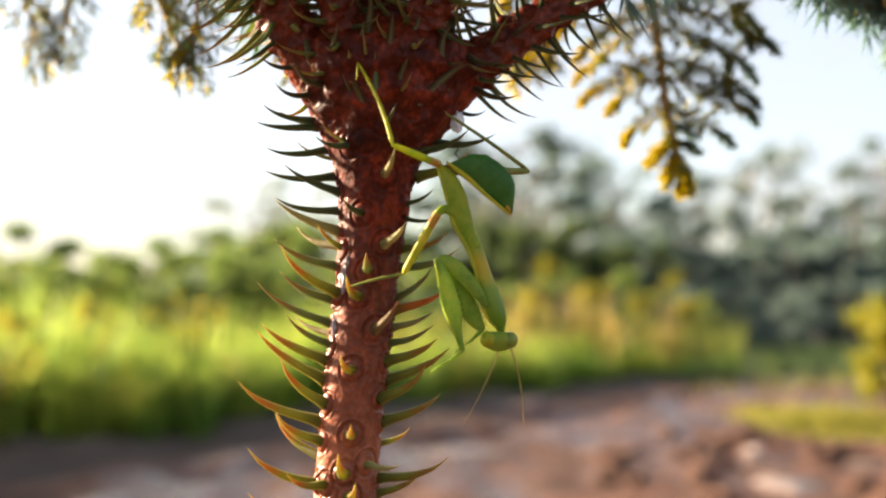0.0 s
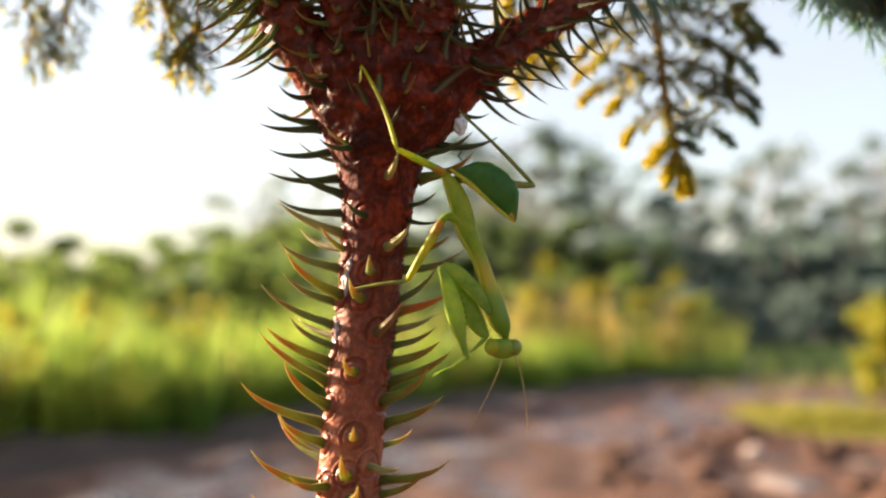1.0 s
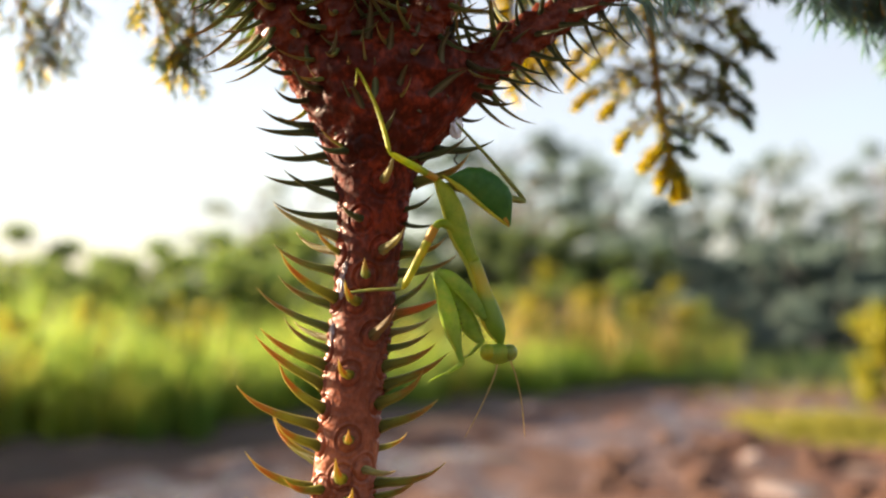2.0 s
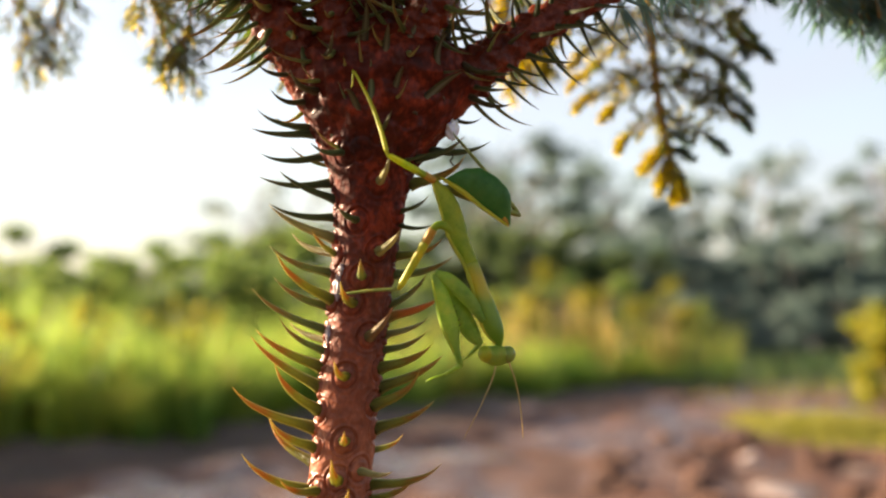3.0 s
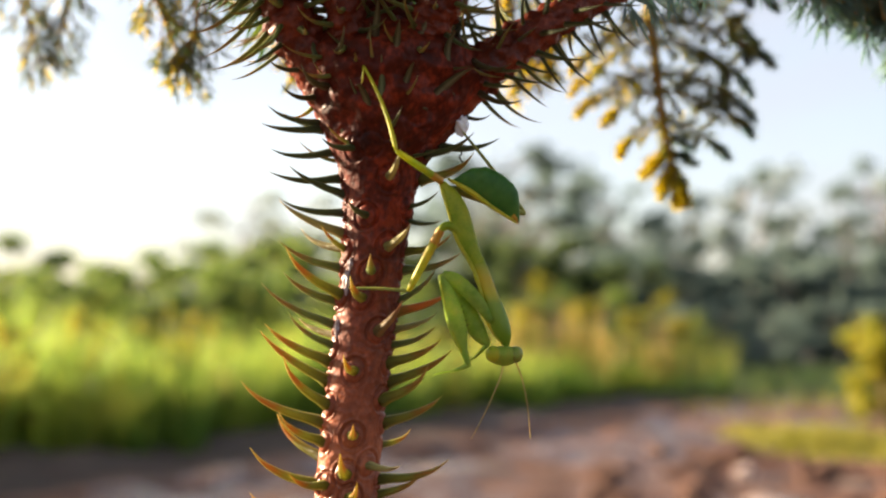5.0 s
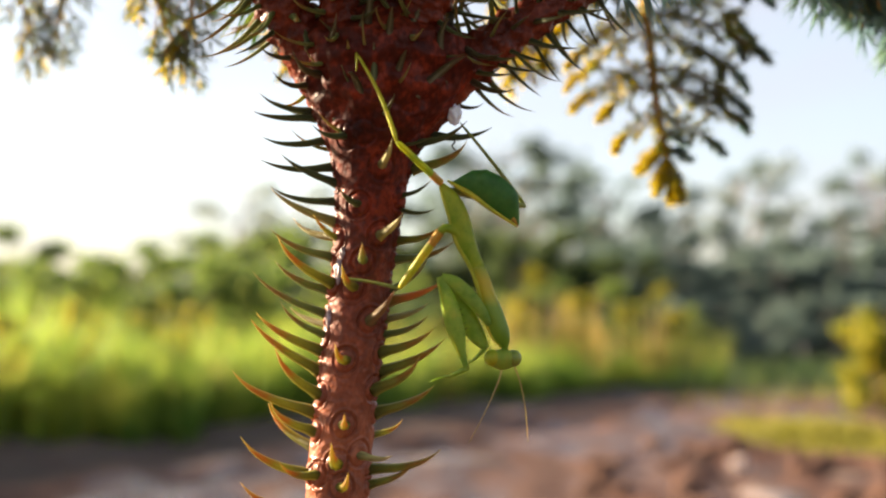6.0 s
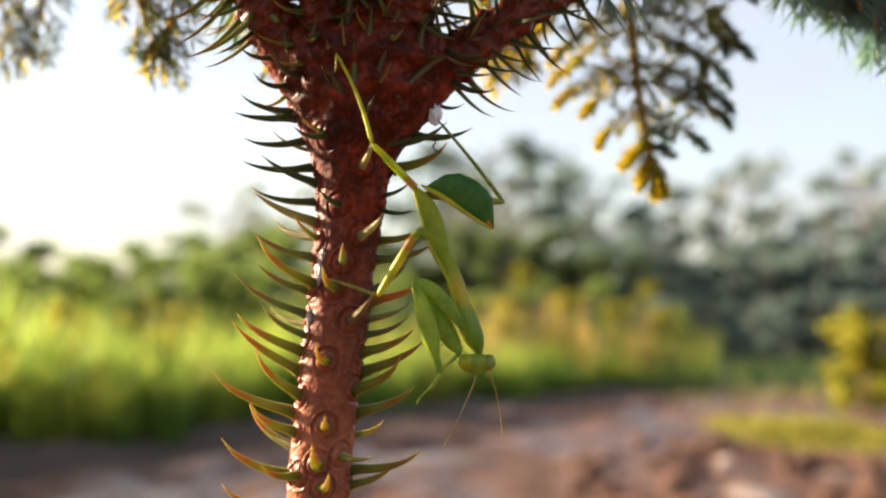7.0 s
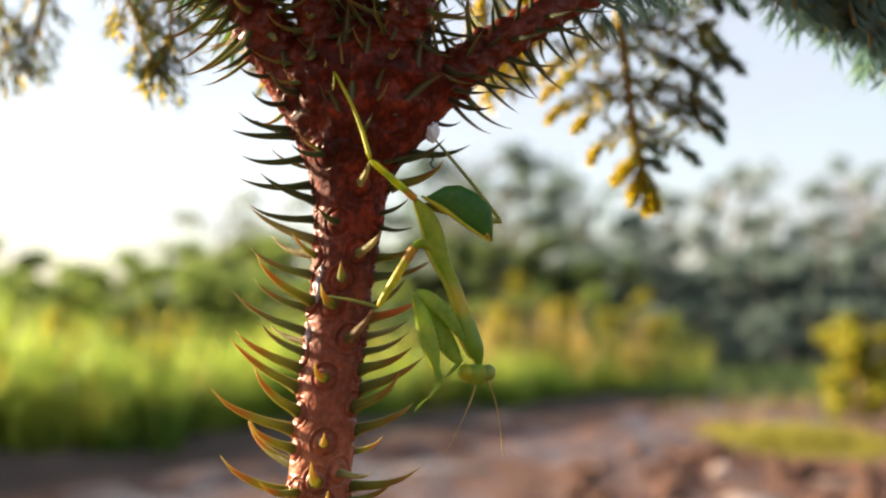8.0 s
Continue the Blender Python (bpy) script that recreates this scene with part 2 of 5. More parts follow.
GRASS = grass_material("meadow_grass_blade", [(0.05, (0.085, 0.18, 0.032)), (0.45, (0.20, 0.29, 0.045)), (0.75, (0.34, 0.38, 0.06)), (1.0, (0.50, 0.44, 0.09))], 0.68)
SHORT_GRASS = plain_leaf("short_grass_blade", [(0.0, (0.14, 0.15, 0.02)), (1.0, (0.34, 0.29, 0.045))], 0.4)
UNDERGROWTH = plain_leaf("undergrowth_blade", [(0.0, (0.045, 0.085, 0.035)), (0.7, (0.085, 0.14, 0.05)), (1.0, (0.20, 0.22, 0.05))], 0.5)
REED = plain_leaf("dry_reed_blade", [(0.0, (0.11, 0.18, 0.03)), (0.65, (0.22, 0.25, 0.04)), (1.0, (0.46, 0.25, 0.07))], 0.4)
STALK = plain_leaf("dry_tan_stalk", [(0.0, (0.30, 0.22, 0.06)), (0.6, (0.44, 0.29, 0.08)), (1.0, (0.52, 0.34, 0.11))], 0.4)
# haze is put into the next three leaf colours, paled and blued
FOLIAGE = plain_leaf("haze_tinted_tree_leaf", [(0.0, (0.086, 0.128, 0.118)), (0.6, (0.128, 0.178, 0.155)), (1.0, (0.18, 0.222, 0.165))], 0.6, 0.6)
FOLIAGE_HAZE = plain_leaf("haze_paled_tree_leaf", [(0.0, (0.18, 0.22, 0.21)), (0.6, (0.24, 0.29, 0.26)), (1.0, (0.30, 0.34, 0.28))], 0.6, 0.6)
WOODS = plain_leaf("haze_blue_wood_leaf", [(0.0, (0.05, 0.085, 0.08)), (0.6, (0.075, 0.115, 0.105)), (1.0, (0.11, 0.15, 0.125))], 0.5, 0.65)
FOLIAGE_MID = plain_leaf("olive_green_leaf", [(0.0, (0.045, 0.075, 0.025)), (0.6, (0.08, 0.12, 0.035)), (1.0, (0.15, 0.17, 0.045))], 0.5, 0.6)
FOLIAGE_LIGHT = plain_leaf("shrub_leaf", [(0.0, (0.07, 0.13, 0.03)), (0.6, (0.155, 0.225, 0.05)), (1.0, (0.30, 0.31, 0.065))], 0.6)
FOLIAGE_GOLD = plain_leaf("golden_shrub_leaf", [(0.0, (0.10, 0.12, 0.013)), (0.6, (0.21, 0.20, 0.02)), (1.0, (0.40, 0.31, 0.035))], 0.6)
FOLIAGE_YELLOW = plain_leaf("yellow_shrub_leaf", [(0.0, (0.14, 0.19, 0.018)), (0.5, (0.30, 0.28, 0.025)), (1.0, (0.54, 0.40, 0.04))], 0.62)
TRUNK_WOOD = wood_material("grey_brown_wood", (0.07, 0.055, 0.04), (0.20, 0.16, 0.12))
PALE_STONE = wood_material("pale_stone", (0.38, 0.28, 0.24), (0.58, 0.46, 0.42))
TAN_WOOD = wood_material("tan_stem_wood", (0.30, 0.20, 0.08), (0.48, 0.33, 0.14))
EARTH = earth_material()
CLOD = clod_material()
INSECT = insect_material("mantis_yellow_green", (0.22, 0.35, 0.015), (0.48, 0.52, 0.03), 120, see=0.45)
INSECT_NECK = Nodes("mantis_neck_amber_and_sun_patch")
neck_sep = INSECT_NECK.add("ShaderNodeSeparateXYZ")
INSECT_NECK.link(INSECT_NECK.coord.outputs["Object"], neck_sep.inputs["Vector"])
neck_at = INSECT_NECK.math("ADD", INSECT_NECK.math("MULTIPLY", neck_sep.outputs["Z"], -25.0), INSECT_NECK.math("MULTIPLY", INSECT_NECK.math("SUBTRACT", INSECT_NECK.noise(240), 0.5), 0.12))
# amber markings, with a yellow patch of sunlight put into the colour
neck_col = INSECT_NECK.ramp(neck_at, (0.47, (0.30, 0.40, 0.02)), (0.57, (0.58, 0.46, 0.02)), (0.63, (0.55, 0.48, 0.02)), (0.72, (0.26, 0.38, 0.02)), (0.92, (0.17, 0.30, 0.015)))
INSECT_NECK = INSECT_NECK.surface(neck_col, 0.36, INSECT_NECK.bump(INSECT_NECK.noise(1500), 0.35, 0.0001), translucent=0.4, sub=0.25)
INSECT_LEG = insect_material("mantis_leg_yellow", (0.36, 0.40, 0.02), (0.56, 0.53, 0.03), 220)
INSECT_ORANGE = insect_material("mantis_joint_orange", (0.52, 0.23, 0.02), (0.60, 0.36, 0.045), 260)
INSECT_FORE = insect_material("mantis_foreleg_green", (0.25, 0.41, 0.05), (0.45, 0.58, 0.09), 200, see=0.6)
INSECT_DARK = insect_material("mantis_abdomen_green", (0.036, 0.14, 0.020), (0.068, 0.20, 0.027), 180, see=0.3)
INSECT_OLIVE = insect_material("mantis_far_leg_olive", (0.17, 0.21, 0.04), (0.30, 0.33, 0.07), 200)
INSECT_EYE_SHADED = insect_material("mantis_shaded_eye_grey_green", (0.14, 0.22, 0.03), (0.25, 0.32, 0.05), 300, see=0.2, rough=0.2)
INSECT_FEELER = insect_material("mantis_feeler_tan", (0.34, 0.23, 0.08), (0.48, 0.34, 0.13), 300)
INSECT_SPUR = insect_material("mantis_spur_dark", (0.02, 0.015, 0.01), (0.05, 0.035, 0.02), 300, see=0.05)
WATER = Nodes("muddy_water")
WATER = WATER.surface(WATER.ramp(WATER.noise(6), (0.3, (0.15, 0.105, 0.085)), (0.7, (0.22, 0.16, 0.13))), 0.25, WATER.bump(WATER.noise(25), 0.4, 0.008))
WHITE_GLOSS = Nodes("glossy_white")
WHITE_GLOSS = WHITE_GLOSS.surface(WHITE_GLOSS.ramp(WHITE_GLOSS.noise(700), (0.3, (0.62, 0.64, 0.66)), (0.7, (0.85, 0.86, 0.88))), 0.25, sub=0.3)

# silvery colour for the sheen on the stem's left side
BARK_SHEEN = Nodes("silvery_sheen")
BARK_SHEEN = BARK_SHEEN.surface(BARK_SHEEN.ramp(BARK_SHEEN.noise(900), (0.35, (0.16, 0.09, 0.08)), (0.65, (0.40, 0.34, 0.36))), 0.4)

# ---------------------------------------------------------------- mesh helpers
def mesh_of(name, verts, faces, material, smooth=True):
    me = bpy.data.meshes.new(name)
    me.from_pydata([tuple(v) for v in verts], [], [tuple(int(i) for i in f) for f in faces])
    me.materials.append(material)
    if smooth:
        me.shade_smooth()
    me.update()
    return me


def piece(name, me, parent=None, m=None, label=""):
    ob = new(name, me)
    if parent:
        ob.parent = parent
    if m is not None:
        ob.matrix_basis = m
    return tagged(ob, label=label) if label else ob


def spline(points, n):
    """n places along a smooth curve through the points."""
    p = [Vector(q) for q in points]
    p = [p[0] * 2 - p[1]] + p + [p[-1] * 2 - p[-2]]
    out = []
    for i in range(n):
        u = i / (n - 1) * (len(p) - 3)
        k = min(int(u), len(p) - 4)
        t = u - k
        a, b, c, d = p[k:k + 4]
        out.append(0.5 * (2 * b + (c - a) * t + (2 * a - 5 * b + 4 * c - d) * t * t + (3 * b - a - 3 * c + d) * t ** 3))
    return out


def frames_along(path):
    """Place, tangent and two normals at each place of a path."""
    out, side = [], None
    for i, p in enumerate(path):
        t = (path[min(i + 1, len(path) - 1)] - path[max(i - 1, 0)]).normalized()
        if side is None:
            side = t.orthogonal().normalized()
        side = (side - t * side.dot(t)).normalized()
        out.append((p, t, side, t.cross(side)))
    return out


def tube(path, radii, seg=10, flat=1.0, wide=None):
    """Verts and faces of a closed swept tube; flat squeezes it along wide's normal."""
    verts, faces = [], []
    for (p, t, a, b), r in zip(frames_along(path), radii):
        if wide is not None:
            a = (Vector(wide) - t * Vector(wide).dot(t)).normalized()
            b = t.cross(a)
        for k in range(seg):
            w = 2 * math.pi * k / seg
            verts.append(p + a * (r * math.cos(w)) + b * (r * flat * math.sin(w)))
    n = len(path)
    for i in range(n - 1):
        for k in range(seg):
            q = (k + 1) % seg
            faces.append((i * seg + k, i * seg + q, (i + 1) * seg + q, (i + 1) * seg + k))
    faces.append(tuple(range(seg - 1, -1, -1)))
    faces.append(tuple(range((n - 1) * seg, n * seg)))
    return verts, faces


def merged(parts):
    verts, faces = [], []
    for v, f in parts:
        k = len(verts)
        verts.extend(v)
        faces.extend(tuple(i + k for i in q) for q in f)
    return verts, faces


def mm(x, y, z):
    return Vector((x / 1000, y / 1000, z / 1000))


# ---------------------------------------------------------------- ground
def edge_x(y):
    """Where the tall grass begins, along the muddy track."""
    return float(np.interp(y, (2.0, 7.8, 13.7, 18.0, 24.0, 32.0), (-6.4, -2.9, 0.5, 4.1, 9.5, 18.0)))


def spread(lo, hi, step, far):
    mid = list(np.arange(lo, hi, step))
    more, s = [], step
    while (more[-1] if more else 0) < far:
        s *= 1.3
        more.append((more[-1] if more else 0) + s)
    return np.array([lo - m for m in reversed(more)] + mid + [hi + m for m in more])


PUDDLES = ((1.66, 6.15, 0.15, 0.30), (1.80, 7.15, 0.15, 0.09), (2.35, 7.0, 0.14, 0.08), (0.15, 7.5, 0.30, 0.13))  # x, y and half sizes


def ground_height(x, y):
    if abs(x) > 14 or y > 30 or y < -4:
        return 0.0
    h = 0.07 * noise.noise(Vector((x * 0.9, y * 0.6, 1.0)))
    h += 0.06 * noise.noise(Vector((x * 3.1, y * 2.2, 4.0))) + 0.03 * noise.noise(Vector((x * 7, y * 6, 7.0)))
    rut = x - edge_x(y) - 1.3
    h -= 0.05 * math.exp(-(rut / 0.35) ** 2) + 0.04 * math.exp(-((rut - 1.3) / 0.35) ** 2)
    for px, py, a, b in PUDDLES:
        q = math.hypot((x - px) / (a + 0.12), (y - py) / (b + 0.12))
        if q < 1.6:
            k = min(1.0, max(0.0, (1.6 - q) / 0.6))
            h = h * (1 - k) - 0.006 * k
        if py - b - 1.0 < y < py and abs(x - px * y / py) < a + 0.1:
            h = min(h, -0.01)
    near = min(1.0, math.hypot(x + 0.02, y - REACH) / 1.5)
    return h * near


def build_ground():
    xs, ys = spread(-7.0, 8.0, 0.09, 2500), spread(-4.0, 20.0, 0.09, 2500)
    verts = [(x, y, ground_height(x, y)) for y in ys for x in xs]
    w = len(xs)
    faces = [(j * w + i, j * w + i + 1, (j + 1) * w + i + 1, (j + 1) * w + i) for j in range(len(ys) - 1) for i in range(w - 1)]
    g = new("ground", mesh_of("ground", verts, faces, EARTH))
    tagged(g, "muddy brown earth track with damp grey patches", "ground", kind="structure")


build_ground()


def puddles():
    for i, (px, py, a, b) in enumerate(PUDDLES):
        n = 36
        rim = [1 + 0.35 * noise.noise(Vector((2 * math.cos(6.283 * k / n), 2 * math.sin(6.283 * k / n), i * 5))) for k in range(n)]
        verts = [(0, 0, 0)] + [(a * q * math.cos(6.283 * k / n), b * q * math.sin(6.283 * k / n), 0) for k, q in enumerate(rim)]
        verts += [(x * 1.06, y * 1.06, -0.02) for x, y, z in verts[1:]]
        faces = [(0, 1 + k, 1 + (k + 1) % n) for k in range(n)] + [(1 + k, 1 + n + k, 1 + n + (k + 1) % n, 1 + (k + 1) % n) for k in range(n)]
        p = new("puddle", mesh_of("puddle", verts, faces, WATER))
        p.location = (px, py, 0.0)
        tagged(p, "small still puddle of muddy water on the track", "puddle", "puddles on the track")


puddles()


# ---------------------------------------------------------------- far plants
def blades(name, spots, material, label, category):
    """One mesh of bent grass blades: spots are x, y, height, width and, if given, bearing and lean."""
    rng = np.random.default_rng(len(spots))
    verts, faces = [], []
    for x, y, h, w, *own in spots:
        a, lean = own if own else (rng.uniform(0, 2 * math.pi), h * rng.uniform(0.05, 0.45))
        dx, dy, sx, sy = math.cos(a) * lean, math.sin(a) * lean, -math.sin(a) * w / 2, math.cos(a) * w / 2
        z, k = ground_height(x, y) - 0.02, len(verts)
        verts += [(x - sx, y - sy, z), (x + sx, y + sy, z), (x + dx * 0.3 + sx, y + dy * 0.3 + sy, z + h * 0.55),
                  (x + dx * 0.3 - sx, y + dy * 0.3 - sy, z + h * 0.55), (x + dx, y + dy, z + h)]
        faces += [(k, k + 1, k + 2, k + 3), (k + 3, k + 2, k + 4)]
    ob = new(name, mesh_of(name, verts, faces, material, smooth=False))
    return tagged(ob, label, category, kind="stuff")


def tall_grass():
    rng = np.random.default_rng(3)
    spots = []
    for _ in range(1900):
        y = 4.5 + 13.3 * rng.random() ** 1.1
        d = min(rng.exponential(1.15), 8.0) - 0.15
        x = edge_x(y) - d + 0.3 * math.sin(y * 2.3) + 0.2 * math.sin(y * 5.1)
        top = float(np.interp(y, (7.5, 10.5, 13.5, 15.5, 17.8), (0.88, 0.74, 0.64, 0.46, 0.22))) * rng.uniform(0.35, 1.25) * (0.95 + 0.85 * noise.noise(Vector((x * 1.1, y * 1.1, 9))))
        broad = rng.uniform(0.010, 0.026)
        for _ in range(int(rng.uniform(8, 26))):
            a = rng.uniform(0, 2 * math.pi)
            r = rng.uniform(0, 0.10)
            h = top * rng.uniform(0.55, 1.1)
            spots.append((x + r * math.cos(a), y + r * math.sin(a), h, broad * rng.uniform(0.6, 1.2), a + rng.uniform(-0.7, 0.7), h * rng.uniform(0.05, 0.55)))
    blades("meadow_grass", spots, GRASS, "tall bright green grass along the muddy track", "grass")
    spots = []
    while len(spots) < 700:
        y = rng.uniform(13.0, 18.5)
        x = edge_x(y) - abs(rng.normal(0.2, 0.9)) + 0.2
        if noise.noise(Vector((x * 0.8, y * 0.8, 3))) > 0.05:
            spots.append((x, y, rng.uniform(0.5, 1.05), rng.uniform(0.008, 0.018)))
    blades("dry_reeds", spots, REED, "dry yellow reeds standing in green grass", "reeds")
    spots = []
    for x0, y0 in ((0.80, 15.6), (1.2, 16.2), (1.65, 16.0), (2.1, 16.6), (2.7, 17.0), (3.1, 17.2), (1.9, 15.8)):
        for _ in range(13):
            h = rng.uniform(0.8, 1.35)
            spots.append((x0 + rng.normal(0, 0.16), y0 + rng.normal(0, 0.2), h, rng.uniform(0.02, 0.035), rng.uniform(0, 6.28), h * rng.uniform(0.01, 0.10)))
    blades("dry_stalks", spots, STALK, "upright tan dry stalks in clumps among shrubs", "stalks")
    spots = []
    while len(spots) < 7000:
        x, y = rng.normal(2.95, 0.36), rng.normal(9.5, 0.45)
        if abs(x - 2.95) < 0.75:
            spots.append((x, y, rng.uniform(0.03, 0.12), rng.uniform(0.006, 0.012)))
    for _ in range(6000):
        y = rng.uniform(12, 30)
        spots.append((edge_x(y) + rng.uniform(1.6, 7.0) + 0.1 * y, y + rng.uniform(0, 3), rng.uniform(0.04, 0.2), rng.uniform(0.008, 0.016)))
    low = []
    for _ in range(9000):
        y = 15 + 17 * rng.random() ** 0.9
        x = edge_x(y) + rng.uniform(-3.0, 4.5)
        if noise.noise(Vector((x * 0.6, y * 0.5, 12))) > -0.15:
            low.append((x, y, rng.uniform(0.12, 0.42), rng.uniform(0.012, 0.03)))
    blades("undergrowth", low, UNDERGROWTH, "low dark green undergrowth before the woods", "undergrowth")
    blades("short_grass", spots, SHORT_GRASS, "low yellow-green grass patches on the muddy earth", "grass")


tall_grass()


def tree_thing(name, seed, height, crown, low, leaf, count, leaf_mat, label, category, open_crown=0.5, split=False, wood=None, limbs=None):
    """A tapered trunk with limbs, and a crown of separate small leaves gathered round the limb ends."""
    rng = random.Random(seed)
    base = new(name)
    parts, ends = [], []
    trunk = spline([(0, 0, -0.05), (rng.uniform(-.1, .1) * height * .3, rng.uniform(-.1, .1) * height * .3, height * 0.4), (rng.uniform(-.1, .1) * height, rng.uniform(-.1, .1) * height * .5, height * 0.86)], 9)
    r0 = 0.018 * height + 0.01
    parts.append(tube(trunk, [r0 * (1 - 0.8 * i / 8) for i in range(9)], 8))
    for i in range(limbs or 10 + int(5 * open_crown)):
        u = rng.uniform(low, 0.98)
        p = trunk[0].lerp(trunk[-1], u) if u < 0.1 else trunk[min(8, int(u * 8))]
        a = rng.uniform(0, 2 * math.pi)
        reach = crown * rng.uniform(0.45, 1.0) * (1.15 - 0.5 * abs(u - 0.6))
        end = p + Vector((math.cos(a) * reach, math.sin(a) * reach, rng.uniform(0.02, 0.22) * height))
        bend = p.lerp(end, 0.5) + Vector((0, 0, rng.uniform(-0.02, 0.06) * height))
        limb = spline([p, bend, end], 6)
        twig = tube(limb, [r0 * 0.42 * (1 - 0.85 * k / 5) for k in range(6)], 5)
        if split:
            piece("stalk", mesh_of("stalk", *twig, wood or TRUNK_WOOD), base)
        else:
            parts.append(twig)
        ends += [limb[5], limb[4]]
    piece("trunk", mesh_of("trunk", *merged(parts), wood or TRUNK_WOOD), base)
    verts, faces = [], []
    for i in range(count):
        e = rng.choice(ends)
        s = crown * (0.36 - 0.16 * open_crown)
        q = e + Vector((rng.gauss(0, s * 0.5), rng.gauss(0, s * 0.5), rng.gauss(0, s * 0.3)))
        q.z = max(q.z, 0.05)
        a = Vector((rng.gauss(0, 1), rng.gauss(0, 1), rng.gauss(0, 0.6))).normalized() * leaf * rng.uniform(0.6, 1.2)
        b = a.cross(Vector((rng.gauss(0, 1), rng.gauss(0, 1), rng.gauss(0, 1)))).normalized() * leaf * 0.42
        k = len(verts)
        verts += [q - a, q + b, q + a, q - b]
        faces.append((k, k + 1, k + 2, k + 3))
    piece("crown", mesh_of("crown", verts, faces, leaf_mat, smooth=False), base)
    return tagged(base, label, category)


def far_plants():
    rng = random.Random(11)
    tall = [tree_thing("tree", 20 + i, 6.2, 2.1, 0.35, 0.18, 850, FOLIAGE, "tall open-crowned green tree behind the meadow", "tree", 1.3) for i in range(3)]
    hazy = tree_thing("tree", 27, 6.2, 2.1, 0.4, 0.18, 620, FOLIAGE_HAZE, "open tree far behind the meadow, haze put into its leaves", "tree", 1.2)
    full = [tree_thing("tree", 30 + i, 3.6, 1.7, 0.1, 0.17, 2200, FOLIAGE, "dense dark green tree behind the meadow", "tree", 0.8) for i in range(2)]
    pale = tree_thing("tree", 33, 3.6, 1.7, 0.12, 0.16, 2600, FOLIAGE_LIGHT, "light green leafy tree behind the tall grass", "tree", 0.7)
    bush = [tree_thing("shrub", 40 + i, 1.9, 1.15, 0.05, 0.10, 2200, FOLIAGE_LIGHT, "rounded light green shrub behind tall grass", "shrub", 0.7) for i in range(2)]
    olive = tree_thing("shrub", 48, 1.7, 1.15, 0.05, 0.09, 2000, FOLIAGE_MID, "olive green shrub behind the dry reeds", "shrub", 0.6)
    green = tree_thing("tree", 35, 3.6, 1.6, 0.08, 0.16, 2600, FOLIAGE_MID, "leafy mid-green tree behind the reeds", "tree", 0.7)
    dark = tree_thing("shrub", 47, 1.7, 1.2, 0.05, 0.10, 2000, FOLIAGE, "dark blue-green shrub at the foot of the woods", "shrub", 0.6)
    gold = tree_thing("shrub", 50, 1.35, 0.62, 0.05, 0.07, 1400, FOLIAGE_GOLD, "yellow-green shrub at the edge of the reeds", "shrub", 0.6)

    def place(proto, spots, group):
        first = True
        for x, y, s in spots:
            m = pose(x, y, 0, 0, 0, rng.uniform(0, 360)) @ Matrix.Diagonal((s, s, s * rng.uniform(0.92, 1.08), 1))
            if first:
                proto.matrix_basis = m
            else:
                c = copy_thing(proto, Matrix())
                c.matrix_basis = m
            tagged(proto, group=group)
            first = False

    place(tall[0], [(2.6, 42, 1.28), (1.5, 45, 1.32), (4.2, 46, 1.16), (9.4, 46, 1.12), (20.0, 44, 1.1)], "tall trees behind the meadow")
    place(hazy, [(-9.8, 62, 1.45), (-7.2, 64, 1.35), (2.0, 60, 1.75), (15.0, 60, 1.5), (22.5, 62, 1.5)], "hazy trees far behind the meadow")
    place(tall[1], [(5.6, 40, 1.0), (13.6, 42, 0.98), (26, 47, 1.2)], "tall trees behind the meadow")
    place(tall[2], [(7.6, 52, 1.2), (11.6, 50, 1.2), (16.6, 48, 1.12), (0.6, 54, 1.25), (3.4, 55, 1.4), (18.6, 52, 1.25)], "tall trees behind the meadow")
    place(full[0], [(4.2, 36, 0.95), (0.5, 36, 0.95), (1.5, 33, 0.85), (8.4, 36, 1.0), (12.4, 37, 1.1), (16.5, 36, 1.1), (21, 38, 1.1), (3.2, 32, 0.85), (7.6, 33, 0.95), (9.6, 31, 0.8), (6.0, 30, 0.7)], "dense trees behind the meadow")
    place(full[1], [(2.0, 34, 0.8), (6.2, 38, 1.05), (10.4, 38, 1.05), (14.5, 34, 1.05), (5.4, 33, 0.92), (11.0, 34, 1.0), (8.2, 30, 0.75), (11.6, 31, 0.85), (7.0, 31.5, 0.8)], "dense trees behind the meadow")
    place(pale, [(-7.4, 36, 0.86), (-4.6, 34, 0.84), (-11.0, 35, 0.86), (-1.6, 36, 0.8), (-9.4, 33, 0.66), (-13.4, 38, 0.72), (-5.9, 37, 0.95), (-3.1, 35, 0.92), (-2.2, 40, 1.0), (-4.2, 41, 1.08)], "light trees behind the grass")
    place(bush[0], [(-6.2, 27, 1.2), (-8.6, 26, 1.12), (-2.4, 25, 1.0), (1.2, 24, 0.72), (-13, 28, 1.0), (-10.2, 27, 1.15), (-7.2, 25, 1.0), (-5.4, 28, 1.2), (-3.5, 27, 1.1), (-1.6, 29, 1.15)], "shrubs behind the grass")
    place(bush[1], [(-4.4, 25, 0.98), (-8.0, 29, 1.1), (-0.8, 27, 0.95), (3.2, 25, 0.95), (4.9, 26, 0.75), (-11, 29, 1.0)], "shrubs behind the grass")
